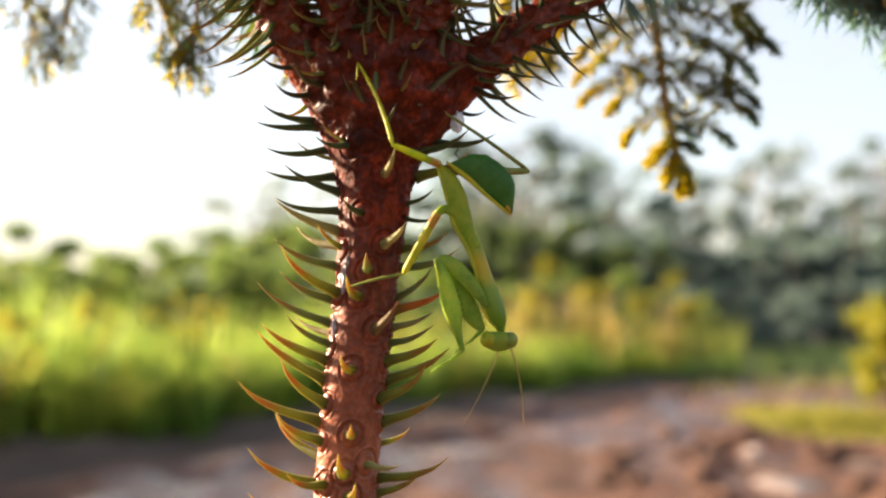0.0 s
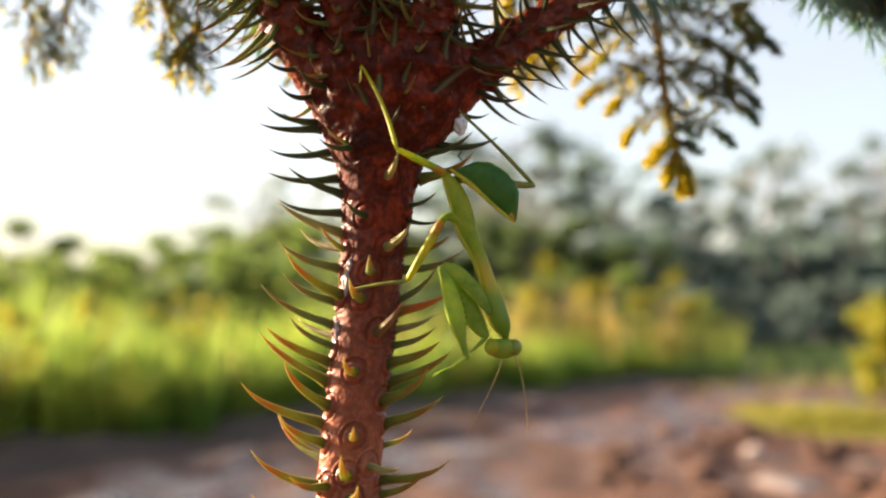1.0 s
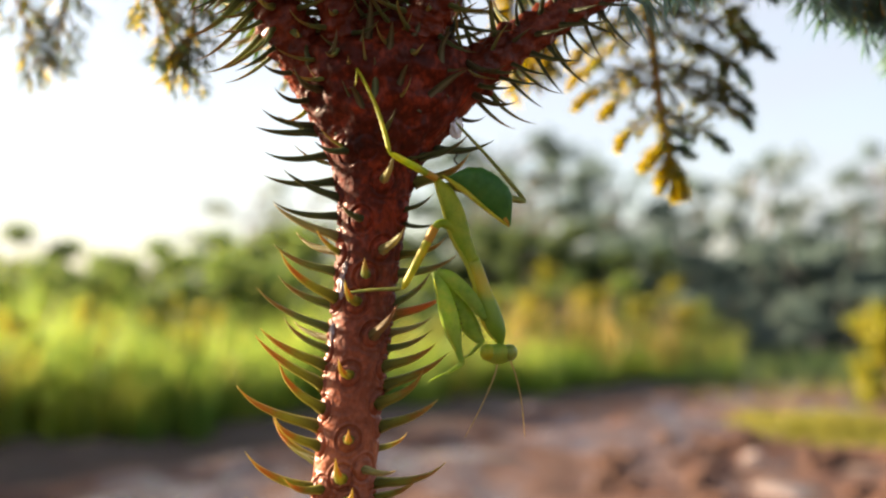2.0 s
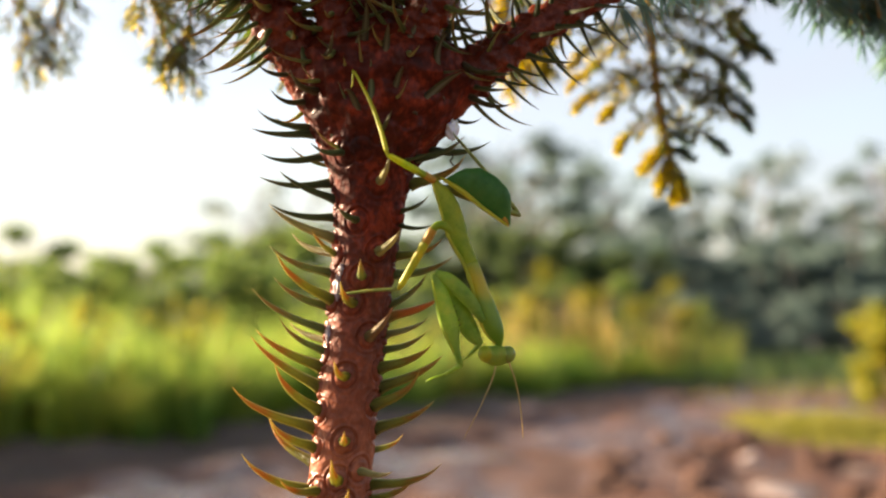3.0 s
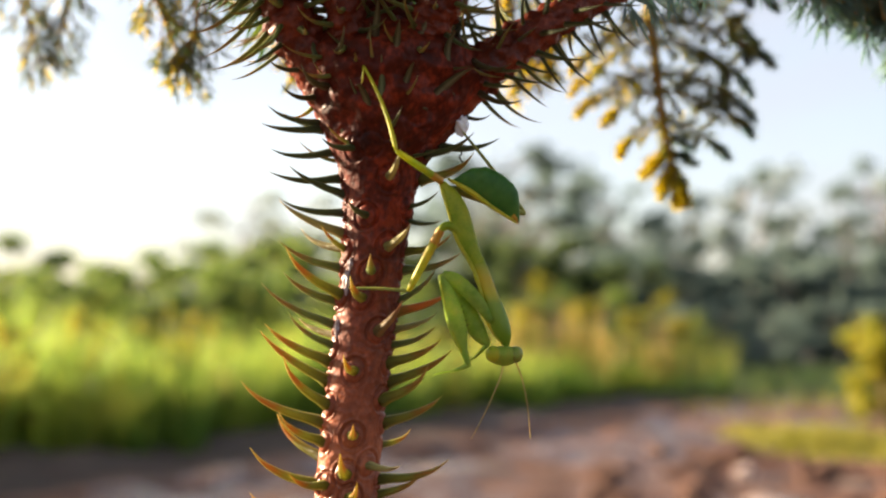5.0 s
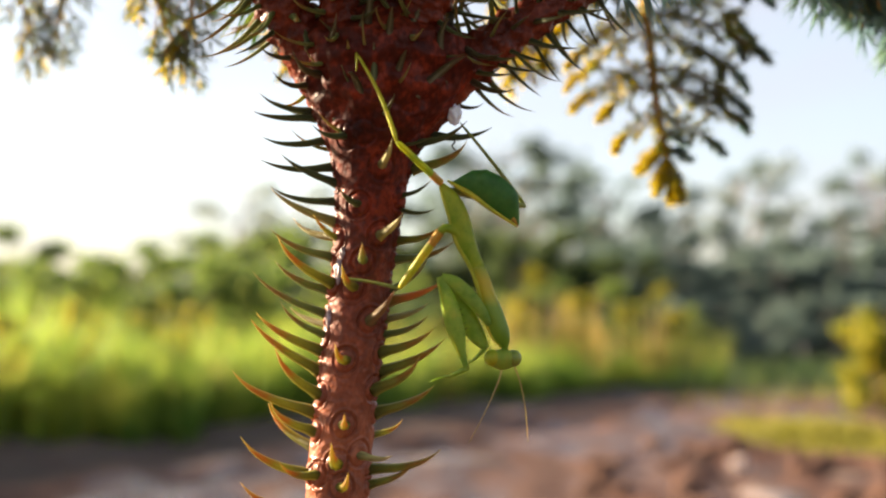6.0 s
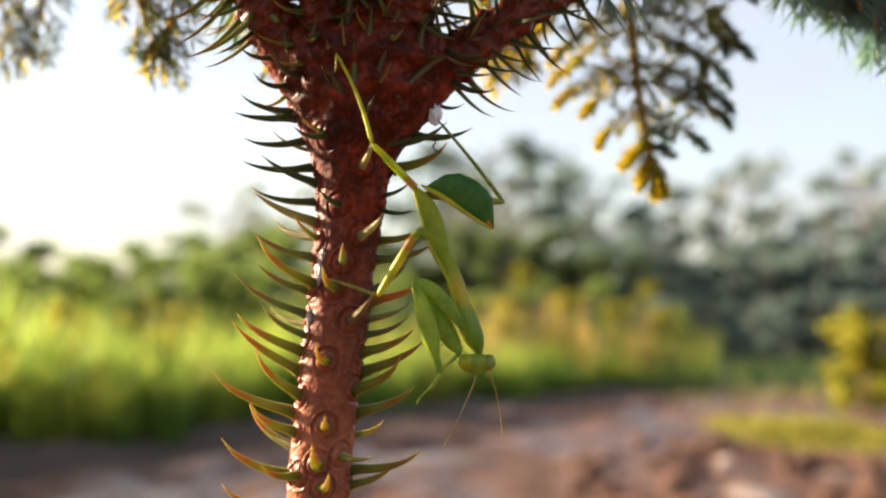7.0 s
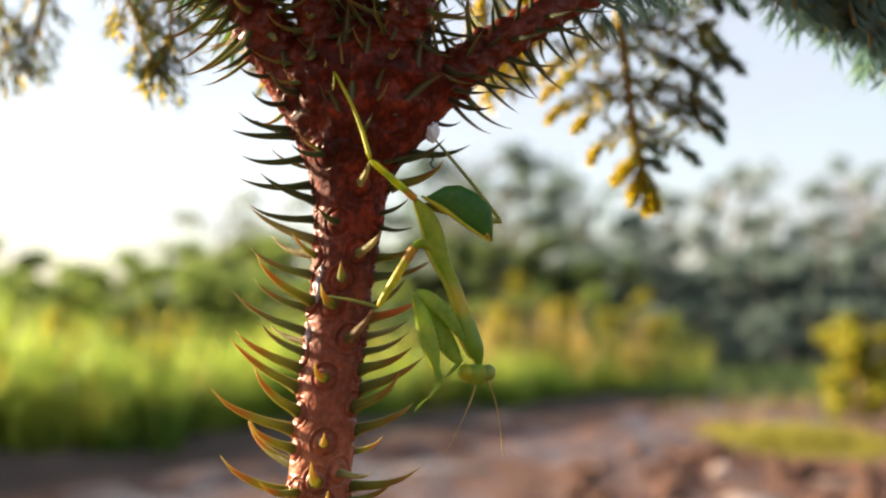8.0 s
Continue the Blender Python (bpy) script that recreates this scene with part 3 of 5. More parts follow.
    place(olive, [(2.5, 19.2, 0.62), (4.2, 21, 0.58), (1.2, 18.6, 0.62), (1.9, 20.5, 0.72), (3.3, 20.5, 0.66), (0.6, 20, 0.72), (4.6, 23, 0.66), (0.9, 22.5, 0.85), (2.4, 23, 0.85)], "olive shrubs behind the reeds")
    place(green, [(1.2, 30, 0.82), (2.4, 31, 0.88), (3.4, 30, 0.76), (0.2, 31, 0.86), (1.8, 28, 0.7), (4.6, 31, 0.72), (-0.8, 32, 0.8)], "green trees behind the reeds")
    place(dark, [(5.6, 26, 0.8), (7.0, 27, 0.85), (8.6, 27.5, 0.9), (10.0, 28, 0.9), (6.4, 24, 0.6), (4.4, 27.5, 0.8)], "dark shrubs before the woods")
    place(gold, [(1.7, 18, 1.1), (3.4, 19.5, 1.0), (0.9, 16.5, 0.8)], "golden shrubs in the reeds")
    side = tree_thing("shrub", 64, 0.96, 0.25, 0.28, 0.042, 2600, FOLIAGE_YELLOW, "slender yellow-leaved shrub beside the track", "shrub", 0.0, split=True, wood=TAN_WOOD, limbs=24)
    side.matrix_basis = pose(3.54, 10.0, 0, 0, 0, 40)
    weed = tree_thing("weed", 70, 0.95, 0.30, 0.25, 0.065, 170, FOLIAGE_GOLD, "leafy yellow-green weed among tall grass", "weed", 0.6, split=True)
    place(weed, [(edge_x(y) - d, y, k) for y, d, k in ((8.4, 0.25, 0.9), (9.3, 0.5, 0.95), (10.2, 0.35, 0.88), (10.6, 0.9, 0.95), (11.8, 0.6, 0.9), (13.4, 0.5, 0.85), (8.0, 0.0, 0.7), (9.6, 0.05, 0.72), (11.3, 0.0, 0.75), (12.4, 0.1, 0.7))], "weeds in the grass")
    # the far edge of the woods
    r = np.random.default_rng(8)
    verts, faces = [], []
    for i in range(42000):
        a = r.uniform(-math.pi, math.pi)
        d = r.uniform(95, 110)
        x, y = d * math.sin(a), d * math.cos(a)
        h = 4.2 + 1.6 * noise.noise(Vector((a * 9, 0, 0))) + 1.6 * noise.noise(Vector((a * 31, 2, 0)))
        q = Vector((x, y, h * r.random() ** 0.7))
        u = Vector(r.normal(0, 1, 3)).normalized() * r.uniform(0.3, 0.6)
        v = u.cross(Vector(r.normal(0, 1, 3))).normalized() * 0.3
        k = len(verts)
        verts += [q - u, q + v, q + u, q - v]
        faces.append((k, k + 1, k + 2, k + 3))
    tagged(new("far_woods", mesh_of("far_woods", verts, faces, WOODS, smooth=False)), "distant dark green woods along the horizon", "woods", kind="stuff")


far_plants()


def mud_clods():
    rng = random.Random(5)
    shapes = []
    for i in range(4):
        bm = bmesh.new()
        bmesh.ops.create_icosphere(bm, subdivisions=3, radius=1.0)
        for v in bm.verts:
            v.co *= 1 + 0.7 * noise.noise(v.co * 1.5 + Vector((i * 7, 0, 0))) + 0.35 * noise.noise(v.co * 3.7 + Vector((0, i * 5, 0)))
            v.co.z *= 0.5
        me = bpy.data.meshes.new("mud_clod")
        bm.to_mesh(me)
        bm.free()
        me.materials.append(CLOD)
        me.shade_smooth()
        shapes.append(me)
    for i in range(230):
        y = rng.uniform(5.2, 8.2)
        x = y * (0.36 - 0.24 * rng.random() ** 1.6)
        s = (0.016 + 0.055 * rng.random() ** 2.2) * (1.25 if x > 0.24 * y else 1.0)
        if any(abs(x - px * y / py) < a + 0.10 and py - b - 0.7 < y < py + b + 0.1 for px, py, a, b in PUDDLES):
            continue
        c = new("mud_clod", shapes[i % 4])
        c.matrix_basis = pose(x, y, ground_height(x, y) + s * 0.25, 0, 0, rng.uniform(0, 360)) @ Matrix.Diagonal((s, s * 0.8, s, 1))
        tagged(c, "rough brown clod of dried mud on the track", "mud clod", "mud clods beside the track")

    pale = new("stone", shapes[1].copy())
    pale.data.materials.clear()
    pale.data.materials.append(PALE_STONE)
    pale.matrix_basis = pose(1.77, 7.25, ground_height(1.77, 7.25) + 0.03, 0, 0, 40) @ Matrix.Diagonal((0.055, 0.05, 0.07, 1))
    tagged(pale, "pale pinkish stone lying in the mud", "stone")


mud_clods()

# ---------------------------------------------------------------- the sapling
# stiff leaves of the stem: height, bearing (0 towards the viewer, minus to the left), reach and rise of the point, in mm and degrees
LEFT = [(46.6, -84, 15.3, 0.2), (48.0, -84, 13.3, 3.2), (49.0, -115, 13.1, 3.1), (41.1, -84, 15.8, -0.7), (34.7, -84, 18.1, 0.4), (30.2, -75, 14.4, 5.9), (26.1, -84, 16.6, 2.2), (20.8, -80, 16.5, 7.0), (17.5, -115, 13.9, 4.1), (16.4, -62, 7.0, 5.4), (12.5, -84, 15.9, 5.8), (6.0, -62, 15.5, 10.0), (4.3, -84, 13.9, 6.3), (-1.5, -84, 18.6, 9.0), (-4.3, -115, 11.8, 3.7), (-6.6, -70, 11.8, 6.9), (-10.4, -84, 16.7, 8.2), (-15.2, -84, 17.4, 11.3), (-20.7, -62, 12.6, 10.6), (-25.0, -84, 20.9, 8.3), (-29.5, -64, 12.3, 6.1), (-34.0, -115, 14.3, 9.2), (-39.7, -68, 17.5, 8.0)]
RIGHT = [(40.0, 62, 13.4, 4.0), (42.7, 84, 15.0, 1.2), (34.4, 84, 14.4, 5.5), (27.2, 64, 8.5, 3.3), (24.0, 72, 9.2, -0.4), (16.8, 83, 12.0, 3.2), (12.2, 84, 15.1, 3.7), (4.3, 84, 10.1, 7.9), (1.9, 88, 14.0, 4.6), (-2.6, 81, 10.9, 3.4), (-6.3, 74, 11.8, 4.2), (-10.4, 69, 14.2, 4.9), (-15.2, 84, 16.2, 7.2), (-19.3, 62, 13.5, 7.2), (-25.0, 84, 15.0, 5.9), (-30.9, 115, 9.2, 2.8), (-38.3, 84, 17.9, 3.7), (-42.4, 84, 11.4, 4.3)]
FRONT = [(41.1, -34, 12.5, 0.0), (34.0, 16, 10.5, 4.6), (24.8, -18, 12.5, 1.9), (17.4, 28, 12.5, 4.0), (11.3, 2, 12.5, 3.0), (5.2, -10, 12.5, 3.6), (-3.0, 30, 12.5, 6.5), (-12.2, -8, 12.5, 2.9), (-27.5, 4, 12.5, 2.3), (-36.8, -2, 12.5, 4.8), (-34.8, 42, 12.5, 0.1), (-39.4, -40, 13.0, 2.8), (-42.1, 11, 12.5, 3.7)]

# leaves of the funnel: height and bearing of the foot, then the point's offset from it, in mm
FUNNEL = [(54.6, 10, 2.3, -6, 4.5), (59.8, -21, 4, -4, 8.5), (52.7, 34, 9, -5, 6), (63.0, -32, 2, -7, 4), (55.4, -46, -5, -11, 2), (51.8, -76, -5, -2, -3.8),
          (62.0, 4, 1, -6, 7), (50.0, 80, 7, -2, -0.6), (56.0, 75, 11, -2, -3.4), (57.5, 72, 7, -3, 0.4), (48.5, -14, -3, -9, 5), (53.5, -62, -8, -6, 1), (60.0, -64, -9, -3, 1.5),
          (62.5, 62, 9, -4, -2), (66.0, -8, 1, -7, 8)]

# leaves whose colour stands out: height and bearing
MARKED = {(1.9, 88): "red", (34.0, 16): "pale", (-3.0, 30): "rust", (41.1, -34): "dark", (34.4, 84): "warm", (16.8, 83): "warm", (17.4, 28): "pale", (-34.8, 42): "pale", (-4.3, -115): "pale", (17.5, -115): "pale", (12.5, -84): "moss", (-27.5, 4): "warm"}


STEM_Z = (-800, -120, -40, -22, -5.6, 8, 15, 23.3, 30, 35.7, 41, 49.4, 59, 65, 71, 77, 84, 140)
STEM_X = (-30, -26, -23.5, -21.8, -20.1, -18.6, -17.9, -17.0, -16.5, -16.4, -15.6, -14.2, -13.6, -14.5, -16, -17, -17, -17)
STEM_WIDE = (11, 8.4, 7.5, 7.3, 7.4, 7.4, 7.6, 8.1, 8.7, 10.0, 12.6, 18.2, 24.0, 23.0, 15, 8.5, 6, 5)
STEM_DEEP = (11, 8.4, 7.5, 7.3, 7.4, 7.4, 7.6, 8.1, 8.7, 9.6, 11.5, 14.5, 17.0, 16.5, 12, 8, 6, 5)


def stem_at(z):
    """The stem's axis and its half width and half depth at a height, in mm; it opens into a funnel under the whorl."""
    return tuple(float(np.interp(z, STEM_Z, v)) for v in (STEM_X, STEM_WIDE, STEM_DEEP))


def stem_side(z, bearing, proud=0.0):
    """A place on the stem's face and the way out of it; bearing in degrees."""
    x0, w, d = stem_at(z)
    a = radians(bearing)
    out = Vector((math.sin(a), -math.cos(a), 0))
    return mm(x0 + (w + proud) * math.sin(a), -(d + proud) * math.cos(a), z), out


def leaf_mesh(name, material, sag, width, hook):
    """A stiff keeled leaf one long along x, broad and decurrent at its base, bent upward to a sharp point."""
    n, seg, verts, faces = 16, 8, [], []
    for i in range(n):
        t = (i / (n - 1)) ** 1.15
        z = -sag * 4 * t * (1 - t) + hook * max(0, t - 0.7) ** 2
        w = width * (1 + 0.32 * max(0, 1 - t / 0.25) ** 1.3) * (1 - t ** 2.0) ** 0.95
        h = w * 0.82
        drop = -0.18 * width * max(0, 1 - t / 0.2) ** 2
        w, h = max(w, 0.004), max(h, 0.004)
        for k in range(seg):
            a = 2 * math.pi * k / seg
            c, s = math.cos(a), math.sin(a)
            keel = 1.15 if s < -0.5 else 0.8
            verts.append((t, c * w / 2, z + drop + s * h / 2 * keel))
    for i in range(n - 1):
        for k in range(seg):
            q = (k + 1) % seg
            faces.append((i * seg + k, i * seg + q, (i + 1) * seg + q, (i + 1) * seg + k))
    faces.append(tuple(range(seg - 1, -1, -1)))
    faces.append(tuple(range((n - 1) * seg, n * seg)))
    me = mesh_of(name, verts, faces, material)
    rib = me.attributes.new("rib", "FLOAT", "POINT")
    for v in range(len(verts)):
        rib.data[v].value = math.sin(2 * math.pi * (v % seg) / seg)
    return me


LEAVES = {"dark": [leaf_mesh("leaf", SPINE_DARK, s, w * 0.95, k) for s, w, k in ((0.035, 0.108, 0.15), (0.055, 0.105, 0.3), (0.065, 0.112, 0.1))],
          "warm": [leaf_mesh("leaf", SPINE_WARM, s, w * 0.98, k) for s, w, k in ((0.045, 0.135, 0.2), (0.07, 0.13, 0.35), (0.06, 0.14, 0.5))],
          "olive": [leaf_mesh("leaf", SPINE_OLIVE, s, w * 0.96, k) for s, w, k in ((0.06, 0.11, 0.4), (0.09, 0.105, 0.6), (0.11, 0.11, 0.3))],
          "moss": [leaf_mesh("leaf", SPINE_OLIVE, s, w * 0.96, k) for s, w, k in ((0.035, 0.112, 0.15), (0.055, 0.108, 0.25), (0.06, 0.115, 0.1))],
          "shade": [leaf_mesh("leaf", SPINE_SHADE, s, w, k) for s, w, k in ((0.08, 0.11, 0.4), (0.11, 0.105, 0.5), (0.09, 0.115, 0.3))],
          "rust": [leaf_mesh("leaf", SPINE_RUST, 0.04, 0.12, 0.15)],
          "red": [leaf_mesh("leaf", SPINE_RED, 0.04, 0.12, 0.2)],
          "pale": [leaf_mesh("leaf", SPINE_PALE, s, w, k) for s, w, k in ((0.04, 0.12, 0.2), (0.06, 0.115, 0.3))]}


def leaf_pose(foot, way, up, length, girth=1.0):
    x = way.normalized()
    y = Vector(up).cross(x).normalized()
    z = x.cross(y)
    m = Matrix((x, y, z)).transposed().to_4x4()
    m.translation = foot
    return m @ Matrix.Diagonal((length, length * girth, length * girth, 1))


def scar_relief(ang, z, r, marks):
    """Low round leaf cushions, each set in two or three ringed grooves, in mm."""
    h = np.zeros_like(ang)
    for a0, z0 in marks:
        z0 = z0 + 0.25 * math.sin(a0 * 7 + z0)
        da = (ang - a0 + np.pi) % (2 * np.pi) - np.pi
        q = np.sqrt((da * r / 2.75) ** 2 + ((z - z0 + 0.5) / 2.95) ** 2)
        h += np.where(q < 1, 0.55 * np.clip(1 - q ** 2, 0, 1) ** 0.6, 0) - 0.55 * np.exp(-((q - 1.04) / 0.13) ** 2) + 0.16 * np.exp(-((q - 1.26) / 0.12) ** 2)
        h += -0.07 * np.exp(-((q - 1.46) / 0.08) ** 2)
    return h


def stem_mesh(marks):
    fine = np.arange(-70, 80, 0.32)
    zs = np.concatenate([np.arange(-800, -70, 4.0), fine, np.arange(80, 140, 2.0)])
    seg = 200
    ang = np.linspace(0, 2 * np.pi, seg, endpoint=False)
    verts = []
    for z in zs:
        x0, w, d = stem_at(z)
        near = [m for m in marks if abs(m[1] - z) < 7]
        h = scar_relief(ang, np.full(seg, z), (w + d) / 2, near)
        knobs = min(1.0, max(0.0, (z - 34) / 16))
        for a, q in zip(ang, h * (1 - 0.8 * knobs)):
            sa, ca = math.sin(a), math.cos(a)
            q += 0.10 * noise.noise(Vector((sa * 3, ca * 3, z * 0.22))) + 0.05 * noise.noise(Vector((sa * w * 1.1, ca * d * 1.1, z * 0.9)))
            if knobs:
                q += knobs * (1.5 * noise.noise(Vector((sa * w * 0.24, ca * d * 0.24, z * 0.22))) + 0.45 * noise.noise(Vector((sa * w * 0.55, ca * d * 0.55, z * 0.42))))
            verts.append(((x0 + (w + q) * sa) / 1000, -(d + q) * ca / 1000, z / 1000))
    n = len(zs)
    faces = [(i * seg + k, i * seg + (k + 1) % seg, (i + 1) * seg + (k + 1) % seg, (i + 1) * seg + k) for i in range(n - 1) for k in range(seg)]
    faces += [tuple(range(seg - 1, -1, -1)), tuple(range((n - 1) * seg, n * seg))]
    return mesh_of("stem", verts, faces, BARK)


def bough_mesh(path, radii, marks_at):
    """A bough with small leaf cushions and wrinkled bark."""
    seg = 40
    verts, faces, fr = [], [], frames_along(path)
    for i, ((p, t, a, b), r) in enumerate(zip(fr, radii)):
        for k in range(seg):
            w = 2 * math.pi * k / seg
            h = 1 + 0.10 * noise.noise(Vector((math.cos(w) * 2, math.sin(w) * 2, i * 0.16))) + 0.13 * noise.noise(Vector((math.cos(w) * 5, math.sin(w) * 5, i * 0.4)))
            for j, u in marks_at.get(i, ()):
                d = math.hypot(math.sin((w - u) / 2) * 2 * r, j)
                h += 0.22 * math.exp(-(d / 0.0017) ** 2) - 0.07 * math.exp(-((d - 0.0032) / 0.0008) ** 2)
            verts.append(p + (a * math.cos(w) + b * math.sin(w)) * r * h)
    n = len(path)
    for i in range(n - 1):
        for k in range(seg):
            q = (k + 1) % seg
            faces.append((i * seg + k, i * seg + q, (i + 1) * seg + q, (i + 1) * seg + k))
    faces += [tuple(range(seg - 1, -1, -1)), tuple(range((n - 1) * seg, n * seg))]
    return mesh_of("branch", verts, faces, BARK_SHADED)


def needles(spots, material):
    """One mesh of slim four-sided needles: spots are foot, way, length, width."""
    verts, faces = [], []
    for foot, way, length, width in spots:
        way = way.normalized()
        a = way.orthogonal().normalized() * width
        b = way.cross(a)
        mid = foot + way * length * 0.45
        k = len(verts)
        verts += [foot, mid + a, mid + b * 0.6, mid - a, mid - b * 0.6, foot + way * length]
        faces += [(k, k + 1, k + 2), (k, k + 2, k + 3), (k, k + 3, k + 4), (k, k + 4, k + 1),
                  (k + 5, k + 2, k + 1), (k + 5, k + 3, k + 2), (k + 5, k + 4, k + 3), (k + 5, k + 1, k + 4)]
    return mesh_of("needles", verts, faces, material, smooth=False)


sapling = new("conifer_sapling")
sapling.location = SAP - Vector((0, 0, EYE))
tagged(sapling, "young spiny conifer with a red-brown stem and stiff curved leaves", "tree")
LIFT = Matrix.Translation((0, 0, EYE))


def build_stem():
    rng = random.Random(2)
    marks, put = [], []
    for rows, kind in ((LEFT, "side"), (RIGHT, "side"), (FRONT, "front")):
        for z, az, reach, rise in rows:
            put.append((z, az, reach, rise))
    # the far side and the foot of the stem go on in the same spiral
    for i in range(150):
        z = 50 - i * 5.2
        az = (i * 137.5) % 360 - 180
        if z < -46 or abs(az) > 150:
            put.append((z, az, rng.uniform(13, 18), rng.uniform(4, 9)))
    # short leaves pressed to the funnel, in the same spiral
    scales = [(41 + 0.5 * i, (i * 137.5 + 30) % 360 - 180) for i in range(58)]
    scales = [(z, az) for z, az in scales if abs(az) < 80 and all(abs(z - q[0]) + 0.35 * abs(az - q[1]) > 5 for q in FUNNEL)]
    for z, az, *_ in put + FUNNEL + scales:
        marks.append((radians(az), z))
    stem = piece("stem", stem_mesh(marks), sapling, LIFT)
    low = []
    for z, az, reach, rise in put:
        foot, out = stem_side(z, az, -0.5)
        way = out * reach + Vector((0, 0, rise))
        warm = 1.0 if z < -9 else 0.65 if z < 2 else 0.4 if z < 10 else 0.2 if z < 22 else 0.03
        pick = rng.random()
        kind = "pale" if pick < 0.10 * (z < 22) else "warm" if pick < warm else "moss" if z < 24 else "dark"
        kind = MARKED.get((z, az), kind)
        me = rng.choice(LEAVES[kind])
        long = way.length / 1000
        if z < -75:
            low.append((foot, way, long, 0.0009))
            continue
        piece("leaf", me, stem, leaf_pose(foot, way, (0, 0, 1), long, min(1.55, 0.0238 / long)))
    for z, az, dx, dy, dz in FUNNEL:
        foot, out = stem_side(z, az, -0.5)
        way = Vector((dx, dy, dz))
        long = way.length / 1000
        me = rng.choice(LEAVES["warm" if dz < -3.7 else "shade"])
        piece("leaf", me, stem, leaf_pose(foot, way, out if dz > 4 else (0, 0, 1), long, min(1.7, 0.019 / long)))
    for z, az in scales:
        foot, out = stem_side(z, az, -0.4)
        side = Vector((-out.y, out.x, 0))
        way = out * rng.uniform(2.0, 4.5) + Vector((0, 0, rng.uniform(6.5, 10.5))) + side * (az / 14 + rng.uniform(-3, 3))
        long = way.length / 1000
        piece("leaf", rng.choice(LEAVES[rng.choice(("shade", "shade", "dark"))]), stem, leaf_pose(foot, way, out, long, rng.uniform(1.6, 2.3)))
    tagged(piece("needles", needles(low, NEEDLE), stem), kind="stuff")
    return stem


stem = build_stem()


def bough(points, r0, r1, reach, gap, seed, until=1.0, kinds=("dark", "olive"), forward=0.25, start=0.22, flare=2.4, far=None):
    """A bough of the whorl, its leaves standing off all round; past until the leaves are one joined mesh."""
    rng = random.Random(seed)
    n = 130
    path = spline([mm(*p) for p in points], n)
    radii = [(r0 + (r1 - r0) * (i / (n - 1)) ** 0.6) * min(1.0, 0.35 + flare * i / n) / 1000 for i in range(n)]
    fr = frames_along(path)
    total = sum((path[i + 1] - path[i]).length for i in range(n - 1))
    count = int(total * 1000 / gap)
    spots, marks = [], {}
    for j in range(count):
        u = start + (1 - start) * (j + rng.random() * 0.5) / count
        i = min(n - 1, int(u * (n - 1)))
        w = j * 2.39996 + rng.uniform(-0.25, 0.25)
        spots.append((u, i, w))
        for di in range(-4, 5):
            marks.setdefault(i + di, []).append((di * total / n, w))
    ob = piece("branch", bough_mesh(path, radii, marks), sapling, LIFT)
    rest = []
    for u, i, w in spots:
        p, t, a, b = fr[i]
        out = a * math.cos(w) + b * math.sin(w)
        foot = p + out * radii[i] * 0.95
        way = out + t * (forward + rng.uniform(-0.15, 0.2)) + Vector((0, 0, rng.uniform(-0.15, 0.15)))
        long = reach * rng.uniform(0.75, 1.1) / 1000
        if u < until:
            me = rng.choice(LEAVES[rng.choice(kinds)])
            piece("leaf", me, ob, leaf_pose(foot, way, t, long, rng.uniform(0.85, 1.12)))
        else:
            for _ in range(3):
                rest.append((foot, way + Vector([rng.uniform(-0.4, 0.4) for _ in range(3)]) + Vector((0, 0, -0.5)), long * rng.uniform(0.8, 1.2), 0.0007))
    if rest:
        tagged(piece("needles", needles(rest, far or NEEDLE), ob), kind="stuff")
    return ob


bough([(-18, 0, 30), (-23, -2, 48), (-33, -4, 63), (-42, -7, 78), (-54, -9, 97), (-72, -8, 120)], 9.0, 4.6, 18, 1.15, 21, until=0.72, forward=-0.1, start=0.46, kinds=("olive", "olive", "olive", "dark"))
bough([(-38, -7, 77), (-48, -8, 84), (-60, -7, 89), (-76, -5, 95)], 3.0, 1.2, 14, 0.8, 28, forward=0.3, kinds=("olive", "olive", "dark"))
bough([(-13.5, 0, 34), (-1.8, -1, 52), (13, 0, 65), (31, 5, 78), (54, 20, 92), (86, 45, 105), (117, 65, 112), (150, 80, 110)], 9.0, 1.3, 14, 1.35, 22, until=0.5, forward=0.22, flare=5, far=NEEDLE_BLUE, kinds=("dark", "dark", "olive"))
bough([(-16.6, 1.5, -6), (-16.5, 0.5, 34), (-17, 0, 56), (-17, 0, 80), (-17, 0, 110), (-18, 0, 150)], 10.2, 4.6, 16, 2.0, 23, until=0.62)
bough([(-15, -2, 40), (-9, -6, 62), (-4, -9, 72), (2, -14, 86), (10, -22, 110)], 8.0, 4.0, 15, 1.7, 24, until=0.7, kinds=("olive", "olive", "dark"))
bough([(-19, -2, 40), (-22, -6, 58), (-24.5, -10, 70), (-26, -16, 86), (-27, -24, 108)], 6.6, 3.6, 15, 1.6, 27, until=0.7, kinds=("olive", "olive", "dark"))
bough([(-20, 4, 48), (-34, 22, 68), (-50, 46, 92), (-80, 90, 125)], 8.0, 3.0, 15, 1.5, 25, until=0.6, start=0.55)
bough([(-12, 6, 48), (-3, 20, 72), (6, 44, 102), (18, 90, 145)], 6.0, 2.5, 15, 2.6, 26, until=0.6)


